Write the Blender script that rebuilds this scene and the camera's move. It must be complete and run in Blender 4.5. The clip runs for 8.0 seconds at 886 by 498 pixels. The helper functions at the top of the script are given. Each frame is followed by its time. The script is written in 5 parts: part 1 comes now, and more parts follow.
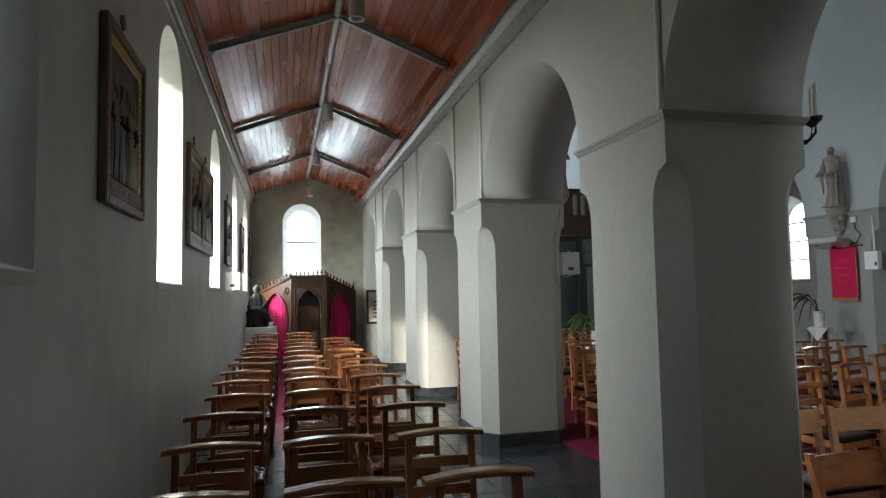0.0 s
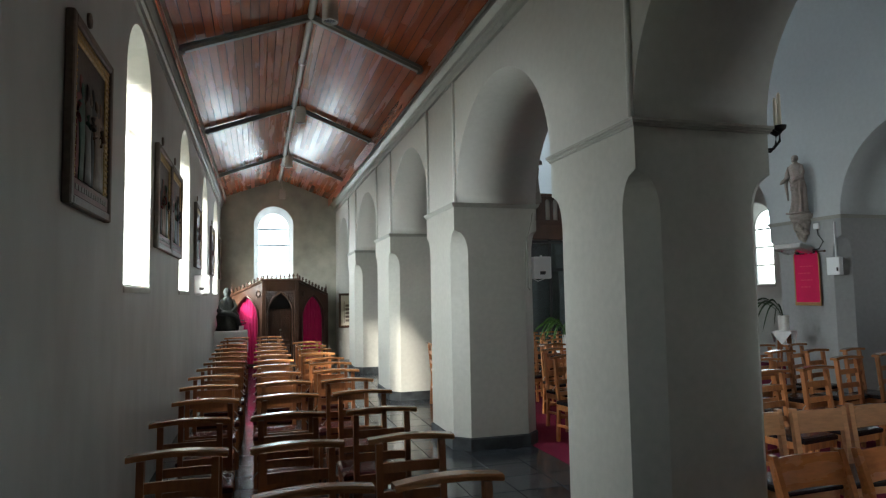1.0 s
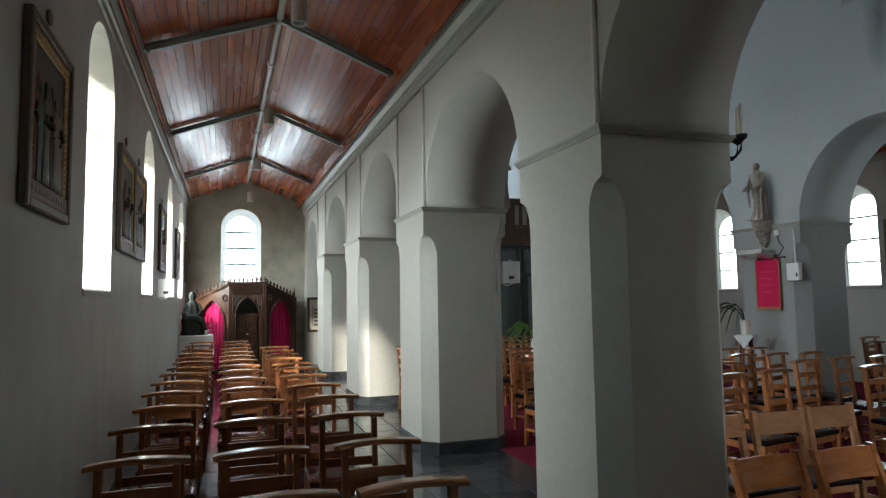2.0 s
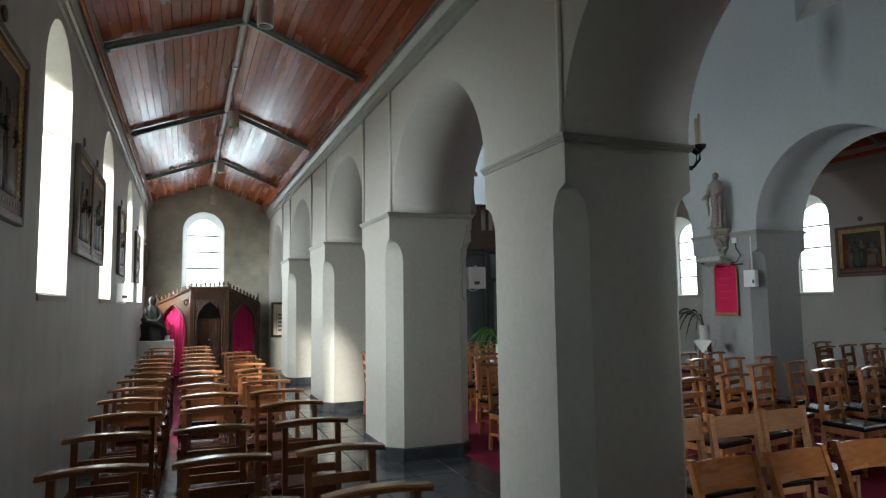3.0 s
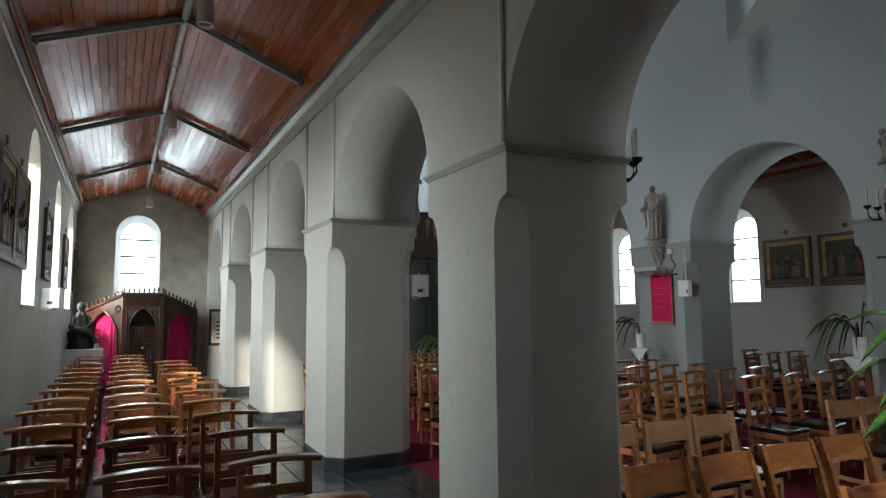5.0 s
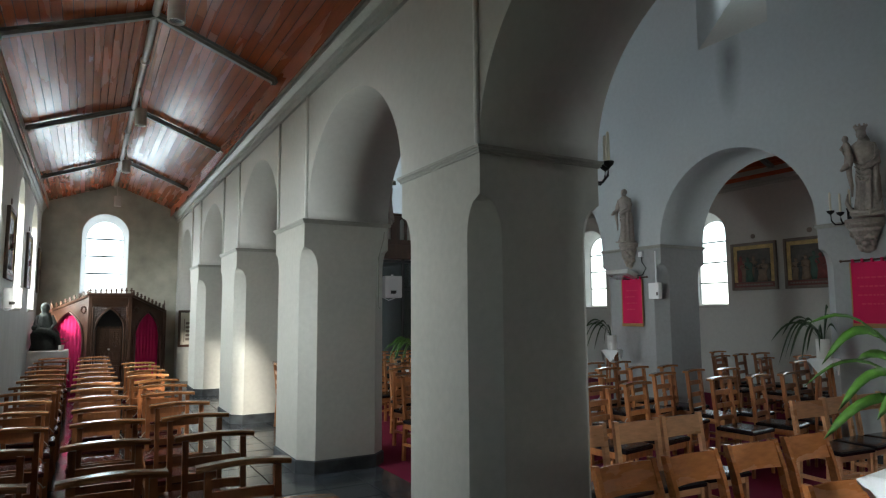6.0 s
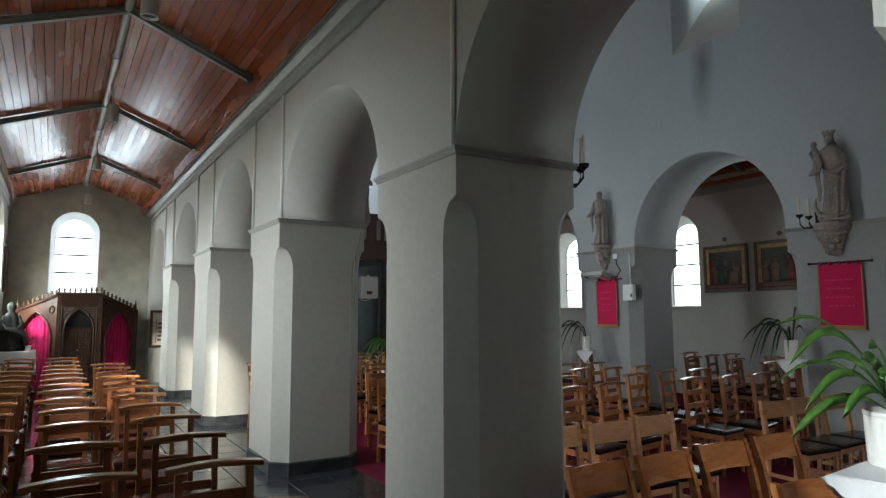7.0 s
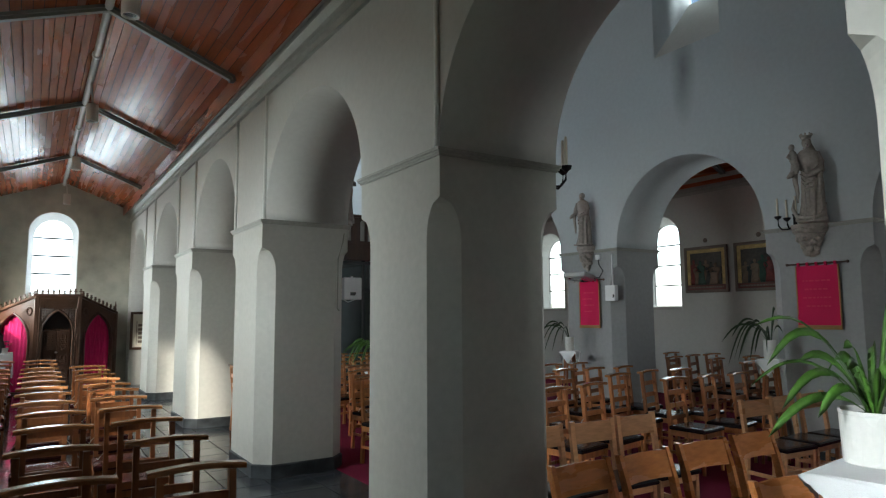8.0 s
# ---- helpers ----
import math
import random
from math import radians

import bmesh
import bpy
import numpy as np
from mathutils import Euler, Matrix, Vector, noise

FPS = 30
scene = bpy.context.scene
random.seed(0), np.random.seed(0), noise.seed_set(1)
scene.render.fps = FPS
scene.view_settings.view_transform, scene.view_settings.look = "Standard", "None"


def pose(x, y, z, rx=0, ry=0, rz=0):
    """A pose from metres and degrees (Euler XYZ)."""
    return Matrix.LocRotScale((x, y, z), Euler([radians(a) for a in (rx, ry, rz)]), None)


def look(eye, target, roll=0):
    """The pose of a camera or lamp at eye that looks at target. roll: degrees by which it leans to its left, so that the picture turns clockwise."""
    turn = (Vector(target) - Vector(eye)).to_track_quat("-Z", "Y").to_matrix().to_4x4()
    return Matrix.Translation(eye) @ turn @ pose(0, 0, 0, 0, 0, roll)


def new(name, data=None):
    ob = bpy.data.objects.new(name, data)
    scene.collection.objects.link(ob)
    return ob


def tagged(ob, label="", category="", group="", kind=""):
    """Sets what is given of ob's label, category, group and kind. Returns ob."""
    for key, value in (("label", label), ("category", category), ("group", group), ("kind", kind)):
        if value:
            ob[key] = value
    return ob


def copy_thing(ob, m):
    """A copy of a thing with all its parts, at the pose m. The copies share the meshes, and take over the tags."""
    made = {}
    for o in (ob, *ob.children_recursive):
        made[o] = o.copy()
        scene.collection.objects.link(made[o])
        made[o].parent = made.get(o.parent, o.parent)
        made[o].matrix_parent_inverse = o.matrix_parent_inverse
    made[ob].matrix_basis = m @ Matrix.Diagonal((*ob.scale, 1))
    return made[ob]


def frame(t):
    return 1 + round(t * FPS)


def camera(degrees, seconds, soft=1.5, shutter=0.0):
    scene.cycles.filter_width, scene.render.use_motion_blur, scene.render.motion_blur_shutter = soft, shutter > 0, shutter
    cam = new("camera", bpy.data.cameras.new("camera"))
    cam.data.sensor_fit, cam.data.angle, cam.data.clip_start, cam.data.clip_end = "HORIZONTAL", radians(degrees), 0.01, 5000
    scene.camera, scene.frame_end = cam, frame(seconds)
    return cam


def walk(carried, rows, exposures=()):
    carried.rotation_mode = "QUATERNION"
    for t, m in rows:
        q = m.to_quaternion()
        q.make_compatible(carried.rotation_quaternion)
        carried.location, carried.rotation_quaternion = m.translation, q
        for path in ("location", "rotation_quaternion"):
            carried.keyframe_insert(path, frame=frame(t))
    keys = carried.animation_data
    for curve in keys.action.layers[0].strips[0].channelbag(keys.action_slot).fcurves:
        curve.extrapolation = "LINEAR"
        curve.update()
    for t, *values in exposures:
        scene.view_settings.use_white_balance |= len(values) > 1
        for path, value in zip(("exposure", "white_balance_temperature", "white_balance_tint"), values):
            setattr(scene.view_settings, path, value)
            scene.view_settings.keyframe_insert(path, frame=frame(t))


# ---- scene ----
cam = camera(69.8, 8.0, soft=1.2)
PATH = [
    (0.0, pose(-0.000, 0.000, 1.680, 93.85, 1.11, -13.84)),
    (0.5, pose(-0.001, -0.002, 1.682, 93.97, 1.06, -14.74)),
    (1.0, pose(0.009, -0.004, 1.682, 94.14, 0.98, -16.23)),
    (2.5, pose(0.024, -0.009, 1.687, 94.65, 0.83, -20.34)),
    (3.0, pose(0.025, -0.018, 1.686, 94.88, 0.75, -21.95)),
    (3.5, pose(0.030, -0.023, 1.687, 95.06, 0.65, -23.26)),
    (4.0, pose(0.040, -0.016, 1.683, 95.27, 0.53, -24.60)),
    (4.5, pose(0.048, -0.013, 1.684, 95.42, 0.49, -25.73)),
    (6.0, pose(0.061, -0.015, 1.682, 95.68, 0.34, -29.26)),
    (6.5, pose(0.064, -0.014, 1.684, 95.68, 0.15, -30.31)),
    (7.0, pose(0.069, -0.017, 1.681, 95.75, 0.19, -31.35)),
    (7.5, pose(0.067, -0.022, 1.679, 95.81, 0.27, -32.16)),
    (8.0, pose(0.064, -0.028, 1.684, 95.81, 0.32, -32.80)),
]
walk(cam, PATH)

# ---------- light ----------
SUN_DIR = Vector((3.5, 4.3, -2.6)).normalized()
world = bpy.data.worlds.new("world")
scene.world = world
world.use_nodes = True
wn = world.node_tree.nodes
sky = wn.new("ShaderNodeTexSky")
sky.sky_type = 'NISHITA'
sky.sun_disc = False
sky.sun_elevation = radians(25)
sky.sun_rotation = math.atan2(-SUN_DIR.x, -SUN_DIR.y)
wn["Background"].inputs[1].default_value = 0.12
world.node_tree.links.new(sky.outputs[0], wn["Background"].inputs[0])

sun = new("sun", bpy.data.lights.new("sun", 'SUN'))
sun.data.energy = 4.5
sun.data.angle = radians(3.5)
sun.data.color = (1.0, 0.95, 0.85)
sun.matrix_world = look((-20, -24, 12), Vector((-20, -24, 12)) + SUN_DIR)
scene.view_settings.exposure = 0.84


LEFT_W, RIGHT_W, CLERE_W, NEAR_W, END_W, WEST_W, SOUTH_W = 50, 8, 13, 12, 88, 84, 5.5


def sky_lamp(name, eye, target, width, height, watts, color=(0.90, 0.97, 1.0), spread=180):
    """A soft lamp of a window's size that stands in for the sky outside it."""
    lamp = bpy.data.lights.new(name, 'AREA')
    lamp.shape, lamp.size, lamp.size_y = 'RECTANGLE', width, height
    lamp.energy, lamp.color = watts, color
    lamp.spread = radians(spread)
    ob = new(name, lamp)
    ob.matrix_world = look(eye, target)
    return ob


# ---------- materials ----------
def material(name, color, rough=0.6, metal=0.0, grain=40.0, stain=1.6, amount=0.12, bump=0.15, coat=0.0, spread=0.0, stretch=(1, 1, 1), island=False, spec=0.5):
    """Painted, wooden or stone surface: fine grain and broad stains over a base colour, with relief."""
    m = bpy.data.materials.new(name)
    m.use_nodes = True
    nt = m.node_tree
    n, l = nt.nodes, nt.links
    b = n["Principled BSDF"]
    tc = n.new("ShaderNodeTexCoord")
    mp = n.new("ShaderNodeMapping")
    mp.inputs["Scale"].default_value = stretch
    l.new(tc.outputs["Object"], mp.inputs["Vector"])
    off = None
    if spread or island:
        src = n.new("ShaderNodeNewGeometry" if island else "ShaderNodeObjectInfo")
        off = src.outputs["Random Per Island" if island else "Random"]
        add = n.new("ShaderNodeVectorMath")
        add.operation = 'ADD'
        sc = n.new("ShaderNodeMath")
        sc.operation = 'MULTIPLY'
        sc.inputs[1].default_value = 37.0
        l.new(off, sc.inputs[0])
        l.new(mp.outputs[0], add.inputs[0])
        l.new(sc.outputs[0], add.inputs[1])
        vec = add.outputs[0]
    else:
        vec = mp.outputs[0]
    fine = n.new("ShaderNodeTexNoise")
    fine.inputs["Scale"].default_value = grain
    fine.inputs["Detail"].default_value = 5
    broad = n.new("ShaderNodeTexNoise")
    broad.inputs["Scale"].default_value = stain
    broad.inputs["Detail"].default_value = 4
    l.new(vec, fine.inputs["Vector"])
    l.new(vec, broad.inputs["Vector"])
    val = n.new("ShaderNodeMath")
    val.operation = 'ADD'
    l.new(fine.outputs["Fac"], val.inputs[0])
    l.new(broad.outputs["Fac"], val.inputs[1])
    last = val.outputs[0]
    if off is not None and spread:
        ma = n.new("ShaderNodeMath")
        ma.operation = 'MULTIPLY_ADD'
        ma.inputs[1].default_value = spread * 2
        l.new(off, ma.inputs[0])
        l.new(last, ma.inputs[2])
        sb = n.new("ShaderNodeMath")
        sb.operation = 'SUBTRACT'
        sb.inputs[1].default_value = spread
        l.new(ma.outputs[0], sb.inputs[0])
        last = sb.outputs[0]
    ramp = n.new("ShaderNodeMapRange")
    ramp.inputs["From Min"].default_value = 0.6
    ramp.inputs["From Max"].default_value = 1.4
    ramp.inputs["To Min"].default_value = 1 - amount
    ramp.inputs["To Max"].default_value = 1 + amount
    l.new(last, ramp.inputs["Value"])
    mul = n.new("ShaderNodeVectorMath")
    mul.operation = 'SCALE'
    mul.inputs[0].default_value = color
    l.new(ramp.outputs[0], mul.inputs["Scale"])
    l.new(mul.outputs[0], b.inputs["Base Color"])
    rr = n.new("ShaderNodeMapRange")
    rr.inputs["From Min"].default_value = 0.3
    rr.inputs["From Max"].default_value = 0.7
    rr.inputs["To Min"].default_value = max(0.05, rough - 0.07)
    rr.inputs["To Max"].default_value = min(1.0, rough + 0.07)
    l.new(broad.outputs["Fac"], rr.inputs["Value"])
    l.new(rr.outputs[0], b.inputs["Roughness"])
    b.inputs["Metallic"].default_value = metal
    b.inputs["Coat Weight"].default_value = coat
    b.inputs["Coat Roughness"].default_value = 0.25
    b.inputs["Specular IOR Level"].default_value = spec
    bp = n.new("ShaderNodeBump")
    bp.inputs["Strength"].default_value = bump
    bp.inputs["Distance"].default_value = 0.01
    l.new(fine.outputs["Fac"], bp.inputs["Height"])
    l.new(bp.outputs[0], b.inputs["Normal"])
    return m


PLASTER = material("white_plaster", (0.49, 0.49, 0.455), 0.75, grain=18, stain=0.7, amount=0.07, bump=0.05)
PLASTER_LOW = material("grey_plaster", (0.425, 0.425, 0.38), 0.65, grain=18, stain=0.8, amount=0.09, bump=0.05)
# Whiter than the walls: daylight on window reveals and beads put into the colour.
LIT_WHITE = material("lit_white_plaster", (0.70, 0.71, 0.67), 0.7, grain=18, stain=2, amount=0.05, bump=0.05)
PLASTER_DAMP = material("damp_streaked_plaster", (0.53, 0.545, 0.53), 0.72, grain=4.0, stain=0.8, amount=0.13, bump=0.02, stretch=(1.0, 1.0, 0.45))
PLASTER_OLD = material("stained_plaster", (0.40, 0.40, 0.34), 0.8, grain=3, stain=0.9, amount=0.34, bump=0.03)
TRIM = material("grey_paint", (0.36, 0.37, 0.34), 0.45, grain=30, stain=2, amount=0.12, bump=0.08)
TRIM_DARK = material("dark_grey_paint", (0.20, 0.20, 0.17), 0.45, grain=30, stain=2, amount=0.15, bump=0.08)
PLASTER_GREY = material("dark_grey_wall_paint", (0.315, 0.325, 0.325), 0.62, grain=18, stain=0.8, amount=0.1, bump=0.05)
# Slightly darker grey, deepened to carry the shade lines of the cap moulding.
CAP_SHADED = material("shaded_cap_grey", (0.31, 0.31, 0.275), 0.5, grain=30, stain=2, amount=0.12, bump=0.08)
BOARD = material("varnished_pine", (0.34, 0.080, 0.024), 0.26, grain=22, stain=1.3, amount=0.26, bump=0.05, stretch=(2.2, 0.22, 2.2), island=True, spread=0.16, spec=0.4)
GAP = material("board_gap", (0.025, 0.012, 0.008), 0.8)
SLATE = material("slate", (0.030, 0.035, 0.041), 0.17, grain=14, stain=3, amount=0.5, bump=0.08, spread=0.25, spec=0.45)
PLINTH = material("black_stone", (0.035, 0.04, 0.043), 0.5, grain=7, stain=5, amount=0.8, bump=0.12, spec=0.3)
JOINT = material("cement_joint", (0.28, 0.28, 0.27), 0.85, grain=50)
CARPET = material("red_carpet", (0.19, 0.016, 0.045), 0.95, grain=260, stain=1.5, amount=0.25, bump=0.6, spec=0.1)
OAK = material("chair_beech", (0.42, 0.16, 0.052), 0.34, grain=16, stain=3, amount=0.35, bump=0.12, stretch=(3, 3, 0.6), spread=0.3)
OAK_LIGHT = material("light_beech", (0.50, 0.185, 0.06), 0.26, grain=16, stain=3, amount=0.3, bump=0.1, stretch=(0.6, 3, 3), coat=0.3, spread=0.25)
OAK_DARK = material("chair_brown", (0.26, 0.09, 0.03), 0.36, grain=16, stain=3, amount=0.35, bump=0.12, stretch=(3, 3, 0.6), spread=0.3)
# Paler and greyer beech: the sheen on the back boards is in the colour.
OAK_PALE = material("sheen_beech", (0.50, 0.25, 0.12), 0.32, grain=16, stain=3, amount=0.3, bump=0.1, stretch=(0.6, 3, 3), coat=0.3, spread=0.25)
# Base lifted above the chair wood, so window glints are partly painted in.
OAK_RAIL = material("worn_glinting_rail", (0.36, 0.16, 0.065), 0.15, grain=14, stain=3, amount=0.3, bump=0.06, coat=0.6, stretch=(0.6, 3, 3), spread=0.3)
LEATHER_RED = material("maroon_leatherette", (0.055, 0.013, 0.015), 0.24, grain=120, stain=6, amount=0.3, bump=0.1)
LEATHER = material("black_leatherette", (0.014, 0.011, 0.013), 0.2, grain=120, stain=6, amount=0.3, bump=0.1)
STONE = material("carved_stone", (0.36, 0.32, 0.285), 0.85, grain=30, stain=5, amount=0.25, bump=0.4)
CARVED = material("dark_oak", (0.065, 0.030, 0.017), 0.34, grain=18, stain=3, amount=0.4, bump=0.3, stretch=(3, 3, 0.6))
FRAME = material("frame_oak", (0.16, 0.125, 0.10), 0.5, grain=30, stain=4, amount=0.3, bump=0.2)
GOLD = material("gilding", (0.50, 0.36, 0.15), 0.38, metal=0.5, grain=60, stain=12, amount=0.5, bump=0.6)
CURTAIN = material("crimson_curtain", (0.42, 0.014, 0.09), 0.85, grain=90, stain=4, amount=0.2, bump=0.2, spec=0.2)
BANNER = material("crimson_satin", (0.62, 0.012, 0.09), 0.7, grain=160, stain=4, amount=0.1, bump=0.1, spec=0.2)
FRINGE = material("gold_fringe", (0.42, 0.25, 0.09), 0.8, grain=120, amount=0.3, bump=0.6)
GOLDTEXT = material("gold_thread", (0.66, 0.03, 0.095), 0.6, grain=120, amount=0.2)
LINEN = material("white_linen", (0.78, 0.79, 0.80), 0.85, grain=200, stain=4, amount=0.04, bump=0.2)
IRON = material("black_iron", (0.02, 0.02, 0.02), 0.5, metal=0.6, grain=60, amount=0.3)
STEEL = material("grey_steel", (0.5, 0.5, 0.48), 0.35, metal=0.9, grain=60, amount=0.1, bump=0.05)
WAX = material("candle_wax", (0.72, 0.66, 0.52), 0.5, grain=20, amount=0.06)
PLASTIC = material("white_plastic", (0.80, 0.82, 0.83), 0.4, grain=60, amount=0.04, bump=0.03)
LAMP_GREY = material("lamp_grey", (0.55, 0.55, 0.51), 0.45, grain=60, amount=0.06, bump=0.03)
CERAMIC = material("white_ceramic", (0.78, 0.78, 0.74), 0.28, grain=40, amount=0.05, bump=0.04)
SOIL = material("soil", (0.03, 0.022, 0.016), 0.95, grain=80, amount=0.5, bump=1.0)
LEAF = material("strap_leaf", (0.06, 0.16, 0.02), 0.46, grain=30, stain=5, amount=0.4, bump=0.1, island=True, spread=0.3)
LEAF_DARK = material("dark_leaf", (0.025, 0.06, 0.02), 0.4, grain=30, stain=5, amount=0.4, bump=0.1, island=True, spread=0.3)
PAPER = material("paper", (0.62, 0.58, 0.48), 0.8, grain=60, amount=0.1)
BLACKBOX = material("black_plastic", (0.02, 0.02, 0.022), 0.4, grain=60, amount=0.2)
PICTURE = material("painted_panel", (0.05, 0.042, 0.032), 0.45, grain=18, stain=7, amount=0.7, bump=0.3)
PICT_GREEN = material("painted_green", (0.02, 0.07, 0.045), 0.5, grain=20, stain=8, amount=0.5, bump=0.3)
PICT_RED = material("painted_red", (0.16, 0.025, 0.022), 0.5, grain=20, stain=8, amount=0.5, bump=0.3)
PICT_PALE = material("painted_pale", (0.15, 0.10, 0.06), 0.5, grain=20, stain=8, amount=0.4, bump=0.3)
BANDRED = material("red_band", (0.12, 0.03, 0.02), 0.5, grain=30, stain=8, amount=0.3)
FLOWER = material("red_flower", (0.45, 0.02, 0.05), 0.6, grain=30, amount=0.3)
BLUEGREEN = material("painted_statue", (0.03, 0.035, 0.03), 0.6, grain=20, stain=4, amount=0.6, bump=0.3)

GLASS = bpy.data.materials.new("cathedral_glass")
GLASS.use_nodes = True
gb = GLASS.node_tree.nodes["Principled BSDF"]
gb.inputs["Base Color"].default_value = (0.93, 0.97, 0.95, 1)
gb.inputs["Transmission Weight"].default_value = 1.0
gb.inputs["Roughness"].default_value = 0.12
gb.inputs["IOR"].default_value = 1.15
# Same glass, tinted darker to dim the glare seen through the end window.
GLASS_END = GLASS.copy()
GLASS_END.name = "frosted_glass"
GLASS_END.node_tree.nodes["Principled BSDF"].inputs["Base Color"].default_value = (0.58, 0.64, 0.68, 1)
DARKGLASS = bpy.data.materials.new("door_glass")
DARKGLASS.use_nodes = True
gb = DARKGLASS.node_tree.nodes["Principled BSDF"]
gb.inputs["Base Color"].default_value = (0.30, 0.36, 0.36, 1)
gb.inputs["Transmission Weight"].default_value = 0.9
gb.inputs["Roughness"].default_value = 0.06
LENS = bpy.data.materials.new("lamp_lens")
LENS.use_nodes = True
gb = LENS.node_tree.nodes["Principled BSDF"]
gb.inputs["Base Color"].default_value = (0.7, 0.75, 0.75, 1)
gb.inputs["Metallic"].default_value = 0.8
gb.inputs["Roughness"].default_value = 0.15


# wall paint with one darker mark below a high window
DARK_MARKED = material("marked_white_plaster", (0.475, 0.515, 0.525), 0.75, grain=18, stain=0.7, amount=0.07, bump=0.05)
sn, sl = DARK_MARKED.node_tree.nodes, DARK_MARKED.node_tree.links
tc = sn.new("ShaderNodeTexCoord")
mp = sn.new("ShaderNodeMapping")
mp.inputs["Location"].default_value = (0, -5.33 / 0.22, -5.0 / 0.8)
mp.inputs["Scale"].default_value = (0, 1 / 0.22, 1 / 0.8)
grad = sn.new("ShaderNodeTexGradient")
grad.gradient_type = 'SPHERICAL'
wob = sn.new("ShaderNodeTexNoise")
wob.inputs["Scale"].default_value = 1.6
amt = sn.new("ShaderNodeMath")
amt.operation = 'MULTIPLY'
mixer = sn.new("ShaderNodeMix")
mixer.data_type = 'RGBA'
mixer.inputs[7].default_value = (0.10, 0.10, 0.10, 1)
base_link = sn["Principled BSDF"].inputs["Base Color"].links[0]
paint = base_link.from_socket
sl.new(tc.outputs["Object"], mp.inputs["Vector"])
sl.new(mp.outputs[0], grad.inputs["Vector"])
sl.new(tc.outputs["Object"], wob.inputs["Vector"])
sl.new(grad.outputs["Fac"], amt.inputs[0])
sl.new(wob.outputs["Fac"], amt.inputs[1])
gain = sn.new("ShaderNodeMath")
gain.operation = 'MULTIPLY'
gain.inputs[1].default_value = 1.25
sl.new(amt.outputs[0], gain.inputs[0])
sl.new(gain.outputs[0], mixer.inputs[0])
sl.new(paint, mixer.inputs[6])
sl.new(mixer.outputs[2], sn["Principled BSDF"].inputs["Base Color"])


# ---------- mesh helpers ----------
def part(name, bm, mat, parent=None, label="", smooth=False):
    """Links a bmesh as one mesh object, under a parent where one is given."""
    me = bpy.data.meshes.new(name)
    bmesh.ops.recalc_face_normals(bm, faces=bm.faces[:])
    bm.to_mesh(me)
    bm.free()
    me.materials.append(mat)
    if smooth:
        for p in me.polygons:
            p.use_smooth = True
    ob = new(name, me)
    ob.parent = parent
    if label:
        tagged(ob, label)
    return ob


def shared(name, me, parent, m):
    ob = new(name, me)
    ob.parent = parent
    ob.matrix_basis = m
    return ob


def thing(name, label, category, at=None, group="", kind=""):
    ob = new(name)
    ob.empty_display_size = 0.05
    if at is not None:
        ob.matrix_basis = at
    return tagged(ob, label, category, group, kind)


def box(bm, x0, x1, y0, y1, z0, z1, bevel=0.0, m=None):
    vs = [bm.verts.new((x, y, z)) for x in (x0, x1) for y in (y0, y1) for z in (z0, z1)]
    fs = [bm.faces.new([vs[i] for i in f]) for f in ((0, 1, 3, 2), (4, 6, 7, 5), (0, 4, 5, 1), (2, 3, 7, 6), (0, 2, 6, 4), (1, 5, 7, 3))]
    if bevel:
        es = list({e for f in fs for e in f.edges})
        out = bmesh.ops.bevel(bm, geom=es, offset=bevel, segments=1, affect='EDGES')
        vs = list({v for f in out["faces"] for v in f.verts} | {v for v in vs if v.is_valid})
    if m is not None:
        for v in vs:
            v.co = m @ v.co
    return bm


def B():
    return bmesh.new()


def slab(*a, **k):
    return box(bmesh.new(), *a, **k)


def loft(bm, rings, caps=True, closed=True):
    rows = [[bm.verts.new(p) for p in r] for r in rings]
    n = len(rows[0])
    for a, b in zip(rows, rows[1:]):
        for i in range(n if closed else n - 1):
            j = (i + 1) % n
            bm.faces.new((a[i], a[j], b[j], b[i]))
    if caps:
        bm.faces.new(rows[0][::-1])
        bm.faces.new(rows[-1])
    return bm


def tube(bm, pts, r, n=8):
    pts = [Vector(p) for p in pts]
    rings = []
    for i, p in enumerate(pts):
        d = (pts[min(i + 1, len(pts) - 1)] - pts[max(i - 1, 0)]).normalized()
        u = d.orthogonal().normalized() if abs(d.z) > 0.98 else d.cross(Vector((0, 0, 1))).normalized()
        v = d.cross(u)
        rad = r[i] if isinstance(r, (list, tuple)) else r
        rings.append([p + rad * (math.cos(2 * math.pi * k / n) * u + math.sin(2 * math.pi * k / n) * v) for k in range(n)])
    return loft(bm, rings)


def lathe(bm, prof, n=20, at=(0, 0, 0)):
    return loft(bm, [[(at[0] + r * math.cos(2 * math.pi * k / n), at[1] + r * math.sin(2 * math.pi * k / n), at[2] + z) for k in range(n)] for r, z in prof])


def arch(u0, u1, base, spring, rise, n=20):
    """Outline of an opening with an arched head, going round from its lower left."""
    c, a = (u0 + u1) / 2, (u1 - u0) / 2
    return [(u0, base)] + [(c - a * math.cos(math.pi * k / n), spring + rise * math.sin(math.pi * k / n)) for k in range(n + 1)] + [(u1, base)]


